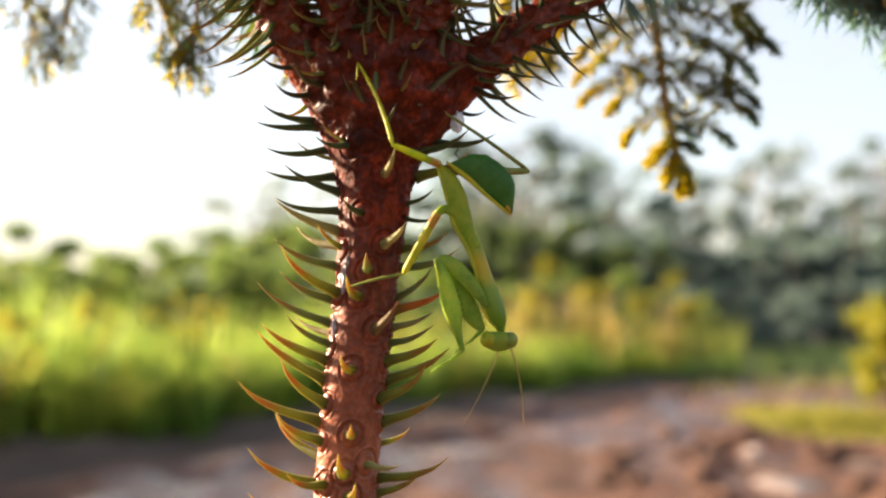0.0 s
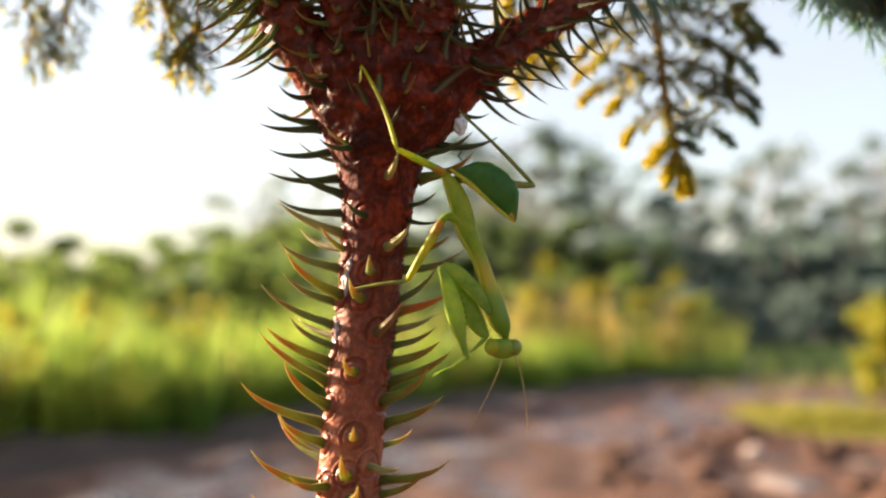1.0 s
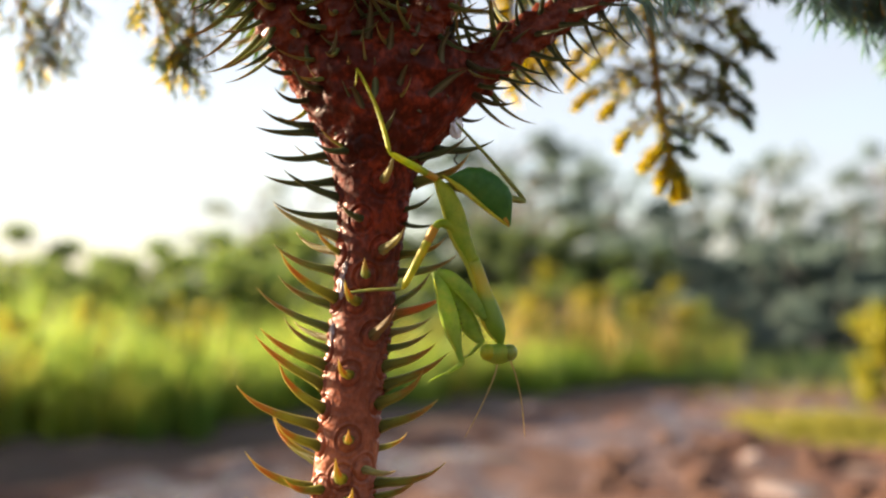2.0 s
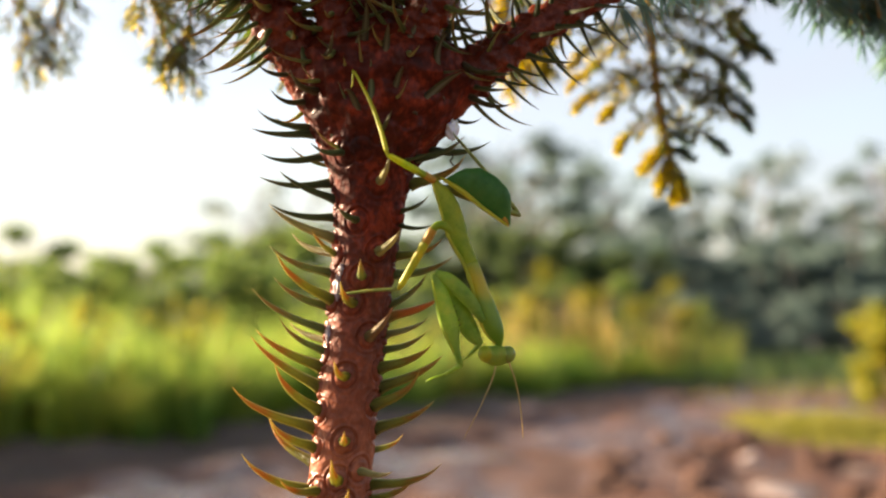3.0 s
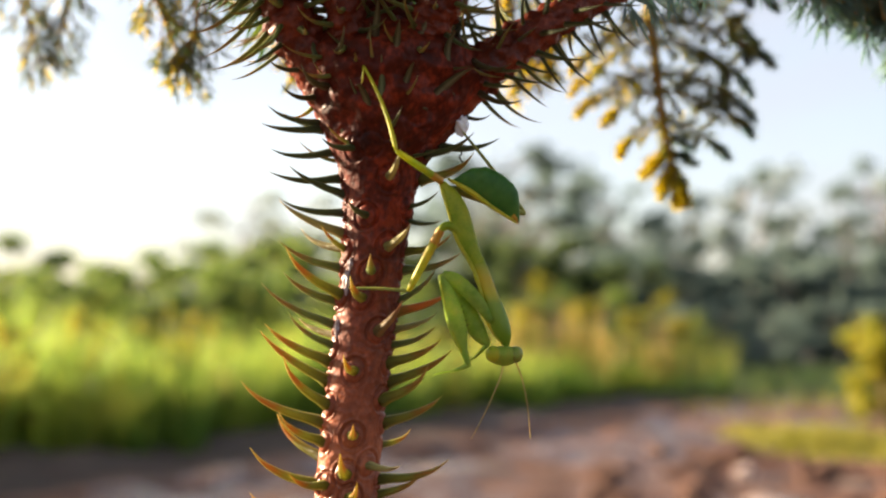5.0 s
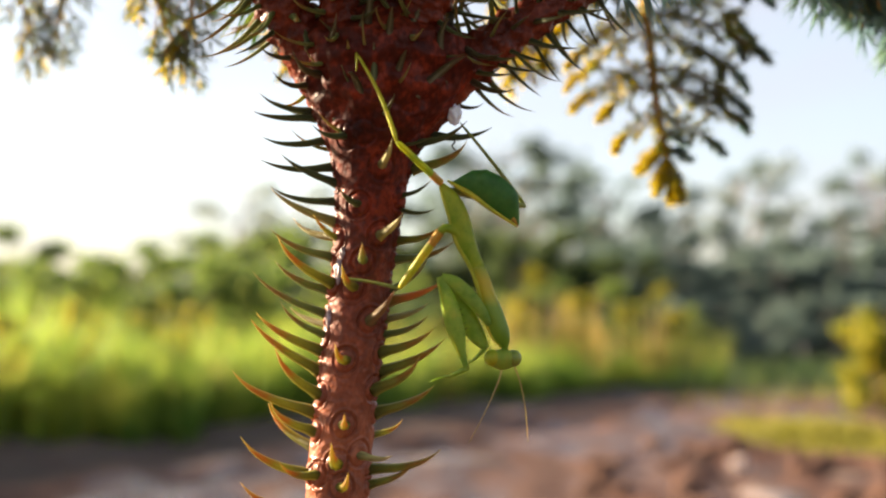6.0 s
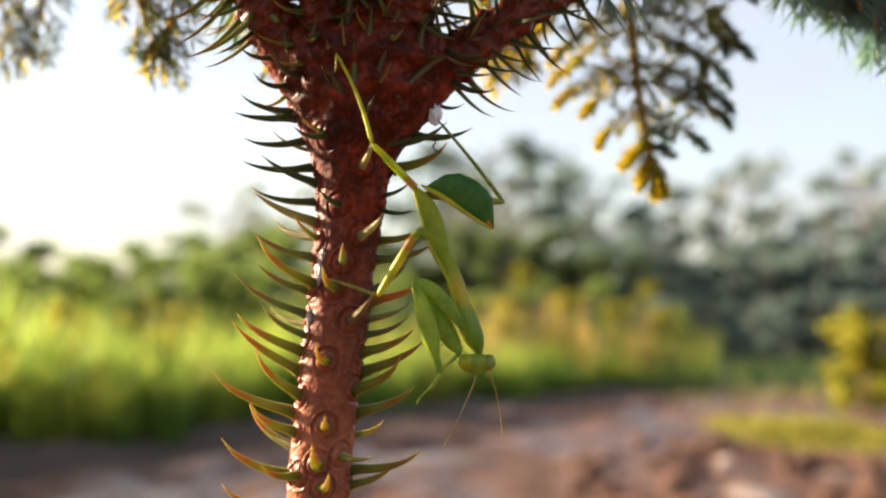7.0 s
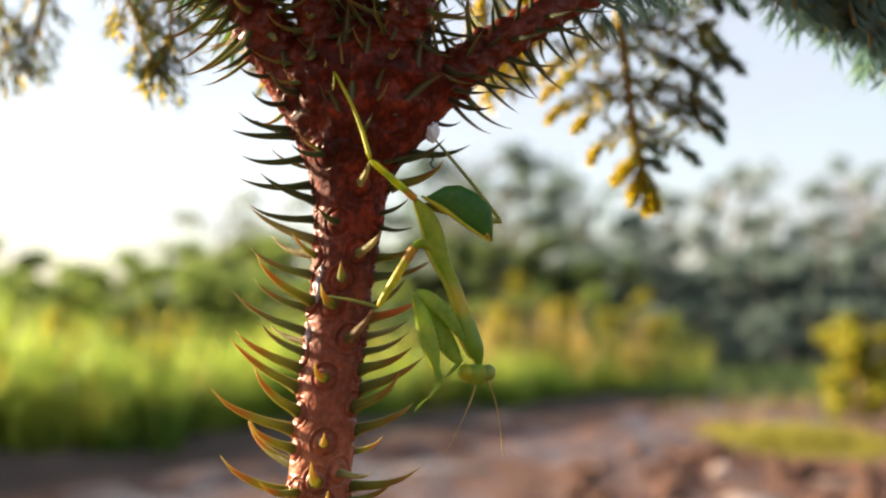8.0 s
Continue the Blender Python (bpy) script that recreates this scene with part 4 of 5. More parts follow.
def spray(points, seed, side_len, needle, pairs, gold=0.4, spread_deg=48, mat=None, thick=0.8, dense=1.0, tips=9, droop=0.1, other=0.12, slim=0.8):
    """A hanging twig with side twigs, all clothed in needles; the ends are golden, more so on the left, as sunlight put
    into the colour.
    """
    rng = random.Random(seed)
    path = spline([mm(*p) for p in points], 40)
    fr = frames_along(path)
    woods = [tube(path, [(1.5 - 1.0 * i / 39) * thick / 1000 for i in range(40)], 7)]
    green, young = [], []

    def clothe(line, tip_gold, dense_here):
        for p, t, a, b in frames_along(line):
            for _ in range(dense_here):
                w = rng.uniform(0, 2 * math.pi)
                out = a * math.cos(w) + b * math.sin(w)
                way = out * rng.uniform(0.5, 1.0) + t * rng.uniform(0.7, 1.3)
                spot = (p + t * rng.uniform(-0.001, 0.001), way, needle * rng.uniform(0.7, 1.15) / 1000, slim / 1000)
                (young if rng.random() < tip_gold else green).append(spot)

    clothe(path[22:], gold * 0.9, int(4 * dense))
    clothe(path[:22], 0.05, int(3 * dense))
    for j in range(pairs):
        u = 0.06 + 0.9 * j / pairs
        p, t, a, b = fr[int(u * 39)]
        for sgn in (-1, 1):
            ang = radians(spread_deg + rng.uniform(-12, 12))
            across = Vector((1, 0, 0)) * rng.uniform(0.7, 1.0) + Vector((0, 1, 0)) * rng.uniform(-0.9, 0.9)
            across = (across - t * across.dot(t)).normalized() * sgn
            way = across * math.sin(ang) + t * math.cos(ang)
            long = side_len * (1.0 - 0.62 * u) * rng.uniform(0.7, 1.15) / 1000
            line = spline([p, p + way * long * 0.55 + Vector((0, 0, 0.03 * long)), p + way * long + Vector((0, 0, -droop * long))], max(4, int(long * 1000 / 2.2)))
            woods.append(tube(line, [0.0003] * len(line), 5))
            cut = max(1, int(len(line) * 0.55))
            clothe(line[:cut + 1], 0.25, max(1, int(2 * dense)))
            clothe(line[cut:], gold * (1.0 if sgn < 0 else other), int(tips * dense))
    ob = piece("hanging_twig", mesh_of("hanging_twig", *merged(woods), TWIG), sapling, LIFT)
    tagged(piece("needles", needles(green, mat or NEEDLE), ob), kind="stuff")
    if young:
        tagged(piece("young_needles", needles(young, NEEDLE_GOLD), ob), kind="stuff")
    return ob


def hanging_frond(axis, seed, count, gold_tip):
    """A drooping frond: a woody axis, side twigs thinly set with short needles, and a dense leafy shoot at each end;
    the sunny side's shoots are golden, sunlight put into their colour.
    """
    rng = random.Random(seed)
    path = spline([mm(*p) for p in axis], 50)
    woods = [tube(path, [(2.3 - 1.7 * i / 49) / 1000 for i in range(50)], 7)]
    green, soft, young = [], [], []

    def clothe(line, count_here, long, slim, golden, spread=0.8, rest=soft):
        for p, t, a, b in frames_along(line):
            for _ in range(count_here):
                w = rng.uniform(0, 2 * math.pi)
                way = (a * math.cos(w) + b * math.sin(w)) * rng.uniform(0.4, 1.0) * spread + t * rng.uniform(0.6, 1.1)
                spot = (p + t * rng.uniform(-0.001, 0.001), way, long * rng.uniform(0.7, 1.15) / 1000, slim / 1000)
                (young if rng.random() < golden else rest).append(spot)

    def shoot(p, way, long, golden):
        """A dense leafy shoot, thickest in its middle; p and way give its foot and direction, long its length in mm."""
        line = spline([p, p + way * long * 0.0005 + mm(0, 0, 0.4), p + way * long * 0.001], 10)
        woods.append(tube(line, [0.0003] * 10, 5))
        for k in range(9):
            clothe(line[k:k + 2], 6, (3.8, 5.0, 5.8, 6.0, 5.8, 5.4, 4.6, 3.8, 3.0)[k], 0.5, golden, 0.7, green)

    clothe(path[6:], 10, 6.0, 0.45, 0.4, 1.5)
    for j in range(count):
        u = (j + rng.uniform(0.35, 0.65)) / count
        p = path[int((0.02 + 0.66 * u) * 49)]
        for sgn in (-1, 1):
            wide = float(np.interp(u, (0, 0.4, 0.7, 1), (57, 50, 37, 21) if sgn > 0 else (36, 32, 25, 15))) * rng.uniform(0.86, 1.05)
            drop = float(np.interp(u, (0, 0.4, 0.7, 1), (12, 15, 14, 9) if sgn > 0 else (14, 17, 14, 9))) * rng.uniform(0.8, 1.2)
            deep = rng.uniform(-0.4, 0.4) * wide
            line = spline([p, p + mm(sgn * wide * 0.4, deep * 0.4, -drop * 0.15), p + mm(sgn * wide * 0.8, deep * 0.8, -drop * 0.7)], max(8, int(wide / 1.7)))
            woods.append(tube(line, [0.0004] * len(line), 5))
            golden = (0.95 if u > 0.25 else 0.4) if sgn < 0 else 0.03
            clothe(line, 8, 6.5, 0.36, 0.3 if sgn < 0 else 0.08, 1.7)
            # short twiglets along the side twig, open between, each with a small tuft
            for k in range(2, len(line) - 1, 2):
                bud = mm(sgn * rng.uniform(2.5, 5), rng.uniform(-4, 4), rng.choice((-1, -1, 1)) * rng.uniform(3, 7))
                small = spline([line[k], line[k] + bud * 0.5, line[k] + bud], 5)
                woods.append(tube(small, [0.00022] * 5, 4))
                clothe(small, 4, 4.2, 0.40, 0.25 if sgn < 0 else 0.05, 1.1)
                clothe(small[3:], 6, 4.2, 0.42, golden * 0.5, 0.9)
            away = Vector((sgn * rng.uniform(0.55, 0.8), deep / wide, -rng.uniform(0.6, 0.85))).normalized()
            shoot(line[-1], away, rng.uniform(8, 14) if sgn > 0 else rng.uniform(7, 11), golden)
            if sgn > 0 and u < 0.75:
                shoot(line[-4], (away + Vector((-0.25, 0.2, -0.5))).normalized(), rng.uniform(7, 9), 0.03)
    for at, dx, dz, long, golden in ((0.71, 1.0, -0.35, 12, 0.03), (0.76, -0.7, -0.7, 13, gold_tip), (0.79, 0.9, -0.5, 10, 0.1), (0.80, -0.9, -0.75, 12, gold_tip), (0.84, -0.4, -1.0, 11, gold_tip),
                                     (0.86, 0.6, -0.9, 9, 0.5), (0.90, -0.5, -1.0, 10, gold_tip), (0.92, 0.25, -1.0, 11, gold_tip), (0.96, 0.45, -1.0, 9, gold_tip), (0.99, 0.0, -1.0, 8, gold_tip)):
        shoot(path[int(at * 49)], Vector((dx, rng.uniform(-0.5, 0.5), dz)).normalized(), long, golden)
    ob = piece("hanging_twig", mesh_of("hanging_twig", *merged(woods), TWIG), sapling, LIFT)
    tagged(piece("needles", needles(green, NEEDLE_TEAL), ob), kind="stuff")
    tagged(piece("needles", needles(soft, NEEDLE_SOFT), ob), kind="stuff")
    tagged(piece("young_needles", needles(young, NEEDLE_GOLD), ob), kind="stuff")
    return ob


TWIGS = {}
TWIGS["right"] = [hanging_frond([(71, 120, 148), (75.7, 150, 126), (78.2, 150, 102), (81, 150, 78), (84.2, 150, 62), (86.8, 150, 51)], 31, 8, 0.95)]
TWIGS["left"] = [spray([(-120, 130, 165), (-160, 160, 140), (-157, 170, 112), (-150, 170, 92)], 32, 21, 7.5, 9, gold=0.25, spread_deg=35, dense=0.9, tips=7, mat=NEEDLE_PALE, slim=0.45),
                 spray([(-100, 130, 165), (-138, 165, 140), (-143, 170, 116), (-147, 170, 100)], 33, 19, 7.5, 8, gold=0.22, spread_deg=35, dense=0.9, tips=7, mat=NEEDLE_PALE, slim=0.45)]
TWIGS["middle"] = [spray([(-70, 90, 145), (-97, 108, 120), (-91, 110, 97), (-83, 110, 77)], 34, 21, 7.5, 10, gold=0.22, spread_deg=35, dense=0.9, tips=7, mat=NEEDLE_PALE, slim=0.45),
                   spray([(-60, 80, 140), (-80, 104, 118), (-82, 108, 97), (-86, 110, 86)], 38, 17, 7.5, 8, gold=0.1, spread_deg=35, dense=0.9, tips=7, mat=NEEDLE_PALE, slim=0.45)]
spray([(20, 150, 165), (31, 185, 135), (33, 190, 114), (36, 190, 96)], 35, 24, 9, 8, gold=0.95, spread_deg=40, dense=1.2, other=0.9)
spray([(-50, 110, 135), (-56, 138, 112), (-56, 140, 98), (-55, 140, 85)], 36, 7, 6, 4, gold=0.8, spread_deg=35, dense=0.6)
spray([(90, 50, 128), (128, 72, 118), (148, 80, 104), (157, 82, 86)], 37, 26, 10, 12, gold=0.0, mat=NEEDLE_BLUE, spread_deg=36, dense=0.6, slim=0.5, droop=0.35)
spray([(92, 55, 128), (118, 64, 114), (134, 70, 102), (143, 74, 90)], 39, 24, 11, 9, gold=0.0, mat=NEEDLE_BLUE, spread_deg=36, dense=0.6, slim=0.5, droop=0.35)

for k in range(5):
    x = 88 + 14 * k
    spray([(x, 52 + 8 * k, 132), (x + 12, 60 + 8 * k, 124 - k), (x + 22, 66 + 7 * k, 111 - 3 * k), (x + 30, 68 + 7 * k, 97 - 4 * k)], 50 + k, 20, 10, 9, gold=0.0, mat=NEEDLE_BLUE, spread_deg=34, dense=1.3, slim=0.5, tips=7, droop=0.35)


def unseen_crown():
    """The next whorls up the leader, kept out of view and added to shade the stem like a roof."""
    rng = random.Random(77)
    for z0, count, reach, turn in ((145, 9, 230, 0.2), (180, 8, 190, 0.5)):
        for k in range(count):
            a = turn + 2 * math.pi * k / count + rng.uniform(-0.12, 0.12)
            r = reach * rng.uniform(0.85, 1.1)
            c, q = math.cos(a), math.sin(a)
            tip = z0 + rng.uniform(-6, 8)
            line = [(8, z0), (0.4 * r, z0 + 26), (0.75 * r, z0 + 28), (r, tip + 8)]
            spray([(-17 + d * c, d * q, max(z, 0.26 * (310 + d * q) + 55)) for d, z in line],
                  100 + k + z0, 80, 10, 15, gold=0.2, spread_deg=55, dense=1.3, tips=6, thick=2.0, droop=0.0)


unseen_crown()
# unseen fans added on the sunny side to keep sun off the stem
for k, (y1, z1) in enumerate(((36, 106), (70, 112))):
    spray([(-60, 0.3 * y1, 165), (-180, 0.6 * y1, 168), (-260, 0.85 * y1, 146), (-335, y1, z1)], 140 + k, 70, 10, 15, gold=0.3, spread_deg=55, dense=0.95, tips=6, thick=1.6)


def small_growths():
    rng = random.Random(9)
    bm = bmesh.new()
    bmesh.ops.create_icosphere(bm, subdivisions=4, radius=1.0)
    for v in bm.verts:
        v.co *= 1 + 0.35 * noise.noise(v.co * 1.8) + 0.12 * noise.noise(v.co * 6)
        v.co = Vector((v.co.x * 0.0017, v.co.y * 0.0017, v.co.z * 0.0024))
    me = bpy.data.meshes.new("resin_drop")
    bm.to_mesh(me)
    bm.free()
    me.materials.append(WHITE_GLOSS)
    me.shade_smooth()
    piece("resin_drop", me, sapling, LIFT @ Matrix.Translation(mm(3.6, -4.0, 46.8)), "glossy white drop under the bough")
    dull = me.copy()
    dull.materials.clear()
    dull.materials.append(BARK_SHEEN)
    # flat silvery patches paint the glossy highlight on the bark
    for z, az, wide, tall in ((8.2, -46, 1.3, 2.9), (-3.0, -58, 0.8, 2.2), (12.6, -40, 0.7, 1.4)):
        foot, _ = stem_side(z, az)
        piece("resin_smear", dull, sapling, LIFT @ Matrix.Translation(foot) @ pose(0, 0, 0, 0, 0, az) @ Matrix.Diagonal((wide / 1.7, 0.45, tall / 2.4, 1)), "silvery patch standing in for the bark's sheen")
    # the mantis's far foot as a dark curl, fixed to the sapling
    line = spline([mm(3.2, -2, 41.5), mm(3.6, -2.5, 40.3), mm(3.0, -2.5, 39.4), mm(4.2, -2.0, 37.8)], 12)
    piece("dry_tendril", mesh_of("dry_tendril", *tube(line, [0.00022] * 12, 6), INSECT_SPUR), sapling, LIFT, "thin dark curl standing in for the mantis's far foot")


small_growths()

# ---------------------------------------------------------------- the mantis
# seconds; hip across and up (mm); lean of the body and droop of the abdomen (degrees); far knee from the hip and far foot from that knee (mm)
MANTIS = [
    (0.0, -0.79, 34.99, 20.6, 36.2, 21.63, -0.14, -11.78, 7.31),
    (0.5, -0.39, 33.01, 20.9, 36.1, 21.41, 0.30, -14.70, 8.18),
    (1.0, -0.61, 33.87, 20.8, 36.2, 21.98, -2.05, -15.57, 14.60),
    (1.5, -0.91, 33.72, 21.5, 36.0, 21.67, -3.02, -13.63, 14.22),
    (1.7, -1.27, 33.39, 21.7, 35.7, 21.67, -3.50, -14.32, 15.19),
    (2.8, -1.17, 32.91, 22.0, 33.5, 20.64, -7.31, -14.99, 18.49),
    (3.0, -0.78, 33.06, 22.0, 33.2, 20.55, -7.49, -15.19, 18.49),
    (3.5, -1.09, 33.13, 22.4, 32.7, 20.55, -7.40, -12.65, 16.55),
    (4.0, -0.90, 32.20, 22.5, 32.2, 20.55, -6.81, -13.63, 17.52),
    (4.5, -1.60, 31.25, 22.8, 29.8, 20.75, -6.23, -13.24, 15.57),
    (4.7, -1.47, 31.74, 22.3, 30.2, 20.34, -6.81, -13.15, 16.16),
    (5.8, -0.49, 29.60, 22.6, 30.2, 20.45, -5.26, -13.92, 18.49),
    (6.0, 0.39, 28.62, 22.0, 30.4, 20.45, -4.19, -15.09, 18.79),
    (6.5, -0.97, 31.54, 22.4, 29.2, 20.96, -6.04, -14.22, 18.11),
    (7.0, -1.07, 27.65, 22.0, 29.2, 21.36, -2.34, -15.19, 18.49),
    (7.5, -0.58, 29.40, 21.6, 29.2, 21.06, -3.80, -14.80, 16.55),
    (8.0, -0.62, 29.20, 21.8, 30.7, 20.85, -4.47, -15.57, 18.99),
]
PLANE = -16.0       # the body's distance before the stem's axis
LEAN0 = 20.6       # the lean in which the body is built
U = 0.1307         # one part of the body plan, in mm


def bp(x, z, y=0.0):
    """A place on the body plan: right and down from the hip, and away."""
    return mm(x * U, y * U, -z * U)


def body_tube(rows, seg=18, flat=0.8, steps=26):
    """A tapered body from rows of x, down, full width; depth is flat times the width."""
    path = spline([bp(x, z) for x, z, w in rows], steps)
    ws = [v.x for v in spline([(w, 0, 0) for x, z, w in rows], steps)]
    return tube(path, [max(w, 0.6) * U / 2000 for w in ws], seg, flat, wide=(1, 0, 0))


def limb(length, r0, r1, bulge=0.0, n=12, bend=0.0):
    """A leg joint along x from the origin, in mm."""
    path = [mm(length * i / (n - 1), 0, bend * math.sin(math.pi * i / (n - 1))) for i in range(n)]
    rad = []
    for i in range(n):
        t = i / (n - 1)
        ends = min(1.0, 0.55 + 6 * min(t, 1 - t))
        rad.append((r0 + (r1 - r0) * t + bulge * math.sin(math.pi * t)) * ends / 1000)
    return tube(path, rad, 10, wide=(0, 0, 1))


def aim(a, b, roll_ref=(0, 1, 0)):
    """The pose whose x runs from a to b."""
    x = (b - a).normalized()
    y = Vector(roll_ref)
    y = (y - x * y.dot(x)).normalized()
    m = Matrix((x, y, x.cross(y))).transposed().to_4x4()
    m.translation = a
    return m


mantis = new("praying_mantis")
tagged(mantis, "slender yellow-green praying mantis clinging head down to a spiny stem", "insect")


def build_mantis():
    made = {}
    thorax = body_tube([(0, 2, 12), (10, 18, 25), (19, 33, 33), (29, 59, 38), (38, 92, 37), (44, 112, 35), (55, 136, 29), (64, 152, 26)], flat=0.7)
    made["thorax"] = piece("thorax", mesh_of("thorax", *thorax, INSECT), mantis)
    neck = body_tube([(62, 147, 26), (69, 167, 27), (80, 204, 30), (87.5, 230, 37), (98, 261, 37), (105, 279, 28), (108, 290, 15), (108, 298, 11)], flat=0.75)
    made["prothorax"] = piece("prothorax", mesh_of("prothorax", *neck, INSECT_NECK), mantis)
    # bumpy flank ridge in bright yellow, painting the body's sunlit left edge
    ridge = spline([bp(-3, 6, -5), bp(6, 36, -6), bp(14, 66, -6), bp(23, 100, -6), bp(42, 135, -6), bp(57, 168, -6), bp(67, 206, -6), bp(71, 234, -6), bp(84, 268, -6), bp(102, 292, -4)], 34)
    piece("side_ridge", mesh_of("side_ridge", *tube(ridge, [0.0005 - 0.00025 * abs(i - 15) / 18 + (0.00022 * max(0.0, math.sin(i * 2.1)) if 18 < i < 31 else 0.0) for i in range(34)], 8), INSECT_LEG), mantis, None, "pale yellow flank ridge with its sunlit edge in the colour")
    # the abdomen, curled up over the back: its lower rim runs along x
    seg, n, verts, faces = 20, 44, [], []
    for i in range(n):
        t = i / (n - 1)
        high = float(np.interp(t, (0, 0.07, 0.135, 0.29, 0.51, 0.69, 0.80, 0.90, 1), (6, 26, 42, 57, 60, 55, 47, 27, 3)))
        high *= 1 + 0.006 * math.cos(t * 7 * 2 * math.pi)
        thick = float(np.interp(t, (0, 0.3, 0.7, 1), (8, 17, 16, 2))) * (1 + 0.035 * math.cos(t * 7 * 2 * math.pi))
        for k in range(seg):
            a = 2 * math.pi * k / seg
            up = 0.5 + 0.5 * math.cos(a)
            verts.append(bp(t * 141, -up * high, math.sin(a) * thick * (0.75 + 0.25 * math.cos(a))))
    for i in range(n - 1):
        for k in range(seg):
            q = (k + 1) % seg
            faces.append((i * seg + k, i * seg + q, (i + 1) * seg + q, (i + 1) * seg + k))
    faces += [tuple(range(seg - 1, -1, -1)), tuple(range((n - 1) * seg, n * seg))]
    made["abdomen"] = piece("abdomen", mesh_of("abdomen", verts, faces, INSECT_DARK), mantis, None, "dark green upcurled abdomen")
    rim = spline([bp(-8, -3, -6), bp(40, -3, -8), bp(88, 1, -7), bp(138, 2, 0)], 24)
    piece("rim", mesh_of("rim", *tube(rim, [0.85 * min(1.0, 0.3 + i / 9) * (1 - 0.65 * i / 23) / 1000 for i in range(24)], 8), INSECT_LEG), made["abdomen"], None, "yellow lower rim")
    piece("tail_tip", mesh_of("tail_tip", *tube([bp(125, -6), bp(133, -4), bp(141, 3)], [0.0007, 0.0005, 0.0001], 8), INSECT_ORANGE), made["abdomen"], None, "orange-brown pointed tip")
    # the head, broad and flat between two bulging eyes
    head = new("head", None)
    bm = bmesh.new()
    bmesh.ops.create_uvsphere(bm, u_segments=28, v_segments=18, radius=1.0)
    for v in bm.verts:
        x, y, z = v.co
        v.co = Vector((x * 32, y * 18 * (1 - 0.25 * max(0, -z)), z * 16 - 4 * max(0, -z) * (1 - x * x))) * U / 1000
    me = bpy.data.meshes.new("head")
    bm.to_mesh(me)
    bm.free()
    me.materials.append(INSECT_FORE)
    me.shade_smooth()
    bpy.data.objects.remove(head)
    head = piece("head", me, mantis, Matrix.Translation(bp(104, 311)) @ pose(0, 0, 0, 0, 2, 14))
    made["head"] = head
    # light from the left is put into the eye colours: one lit, one shaded
    for sgn, mat in ((-1, INSECT), (1, INSECT_EYE_SHADED)):
        bm = bmesh.new()
        bmesh.ops.create_uvsphere(bm, u_segments=20, v_segments=14, radius=1.0)
        for v in bm.verts:
            x, y, z = v.co
            v.co = Vector((x * 13.5, y * 16.0, z * 15.0)) * U / 1000
        me = bpy.data.meshes.new("eye")
        bm.to_mesh(me)
        bm.free()
        me.materials.append(mat)
        me.shade_smooth()
        piece("eye", me, head, Matrix.Translation(bp(20.5 * sgn, -1, -3)), "grey-green bulging eye on the shaded side" if sgn > 0 else "sunlit yellow-green eye")
    for pts in ([(0, 12), (-6, 40), (-30, 95), (-58, 148)], [(22, 8, 4), (40, 45, 16), (54, 95, 26), (62, 150, 34)]):
        line = spline([bp(*p) for p in pts], 22)
        piece("antenna", mesh_of("antenna", *tube(line, [(0.20 - 0.13 * i / 21) / 1000 for i in range(22)], 6), INSECT_FEELER), head)
    # grasping forelegs: the coxa up from the neck, the spindle-shaped femur folded down beside it, shin and foot
    FORE = (("near", [(82, 252, 9), (68, 229, 21), (48, 203, 26), (22, 178, 25), (-2, 167, 15)], [(-4, 166, 13), (0, 178, 20), (7, 200, 26), (14, 226, 31), (20, 250, 33), (25, 270, 29), (29, 288, 21), (34, 306, 13), (41, 331, 9)], -15),
            ("far", [(84, 254, 8), (71, 232, 18), (54, 208, 22), (30, 184, 20), (12, 174, 14)], [(8, 172, 14), (15, 186, 22), (29, 215, 31), (41, 236, 34), (52, 256, 34), (62, 273, 29), (70, 285, 20), (77, 294, 12)], 10))
    for side, upper, lower, dy in FORE:
        def shifted(rows, flat):
            v, f = body_tube(rows, seg=16, flat=flat, steps=24)
            return [p + bp(0, 0, dy) for p in v], f
        piece("coxa", mesh_of("coxa", *shifted(upper, 0.6), INSECT_FORE), mantis, None, "translucent green upper foreleg")
        femur = piece("fore_femur", mesh_of("fore_femur", *shifted(lower, 0.55), INSECT_FORE), mantis, None, "spindle-shaped translucent green grasping foreleg")
        made["femur_" + side] = femur
        pale = spline([bp(x - w * 0.36, z, dy - 5) for x, z, w in lower[1:-1]], 20)
        piece("margin", mesh_of("margin", *tube(pale, [0.00014] * 20, 6), INSECT_LEG), femur, None, "pale yellow front margin")
        spur = mesh_of("spur", *tube([mm(0, 0, 0), mm(0.35, 0, 0.05), mm(0.75, 0, 0.25)], [0.00014, 0.00009, 0.00002], 6), INSECT_SPUR)
        for x, z, w in lower[3:-1]:
            for up in (0, 9):
                piece("spur", spur, femur, Matrix.Translation(bp(x + w * 0.47 + up * 0.3, z + up, dy)) @ pose(0, 0, 0, 0, -25, 0))
        x, z, w = lower[-1]
        c = bp(x, z - 3, dy)
        d = c + bp(-30, 4) if side == "near" else c + bp(-22, 22)
        shin = limb((d - c).length * 1000 + 0.5, 0.60, 0.32, 0.0)
        made["shin_" + side] = piece("fore_tibia", mesh_of("fore_tibia", *shin, INSECT_FORE), mantis, aim(c, d))
        foot = merged([tube(spline([mm(0, 0, 0), mm(2.4, 0, -0.5), mm(4.6, 0, -0.6)], 10), [0.0002] * 10, 6), tube([mm(4.5, 0, -0.6), mm(5.2, 0.2, -0.1)], [0.00015, 0.00004], 5)])
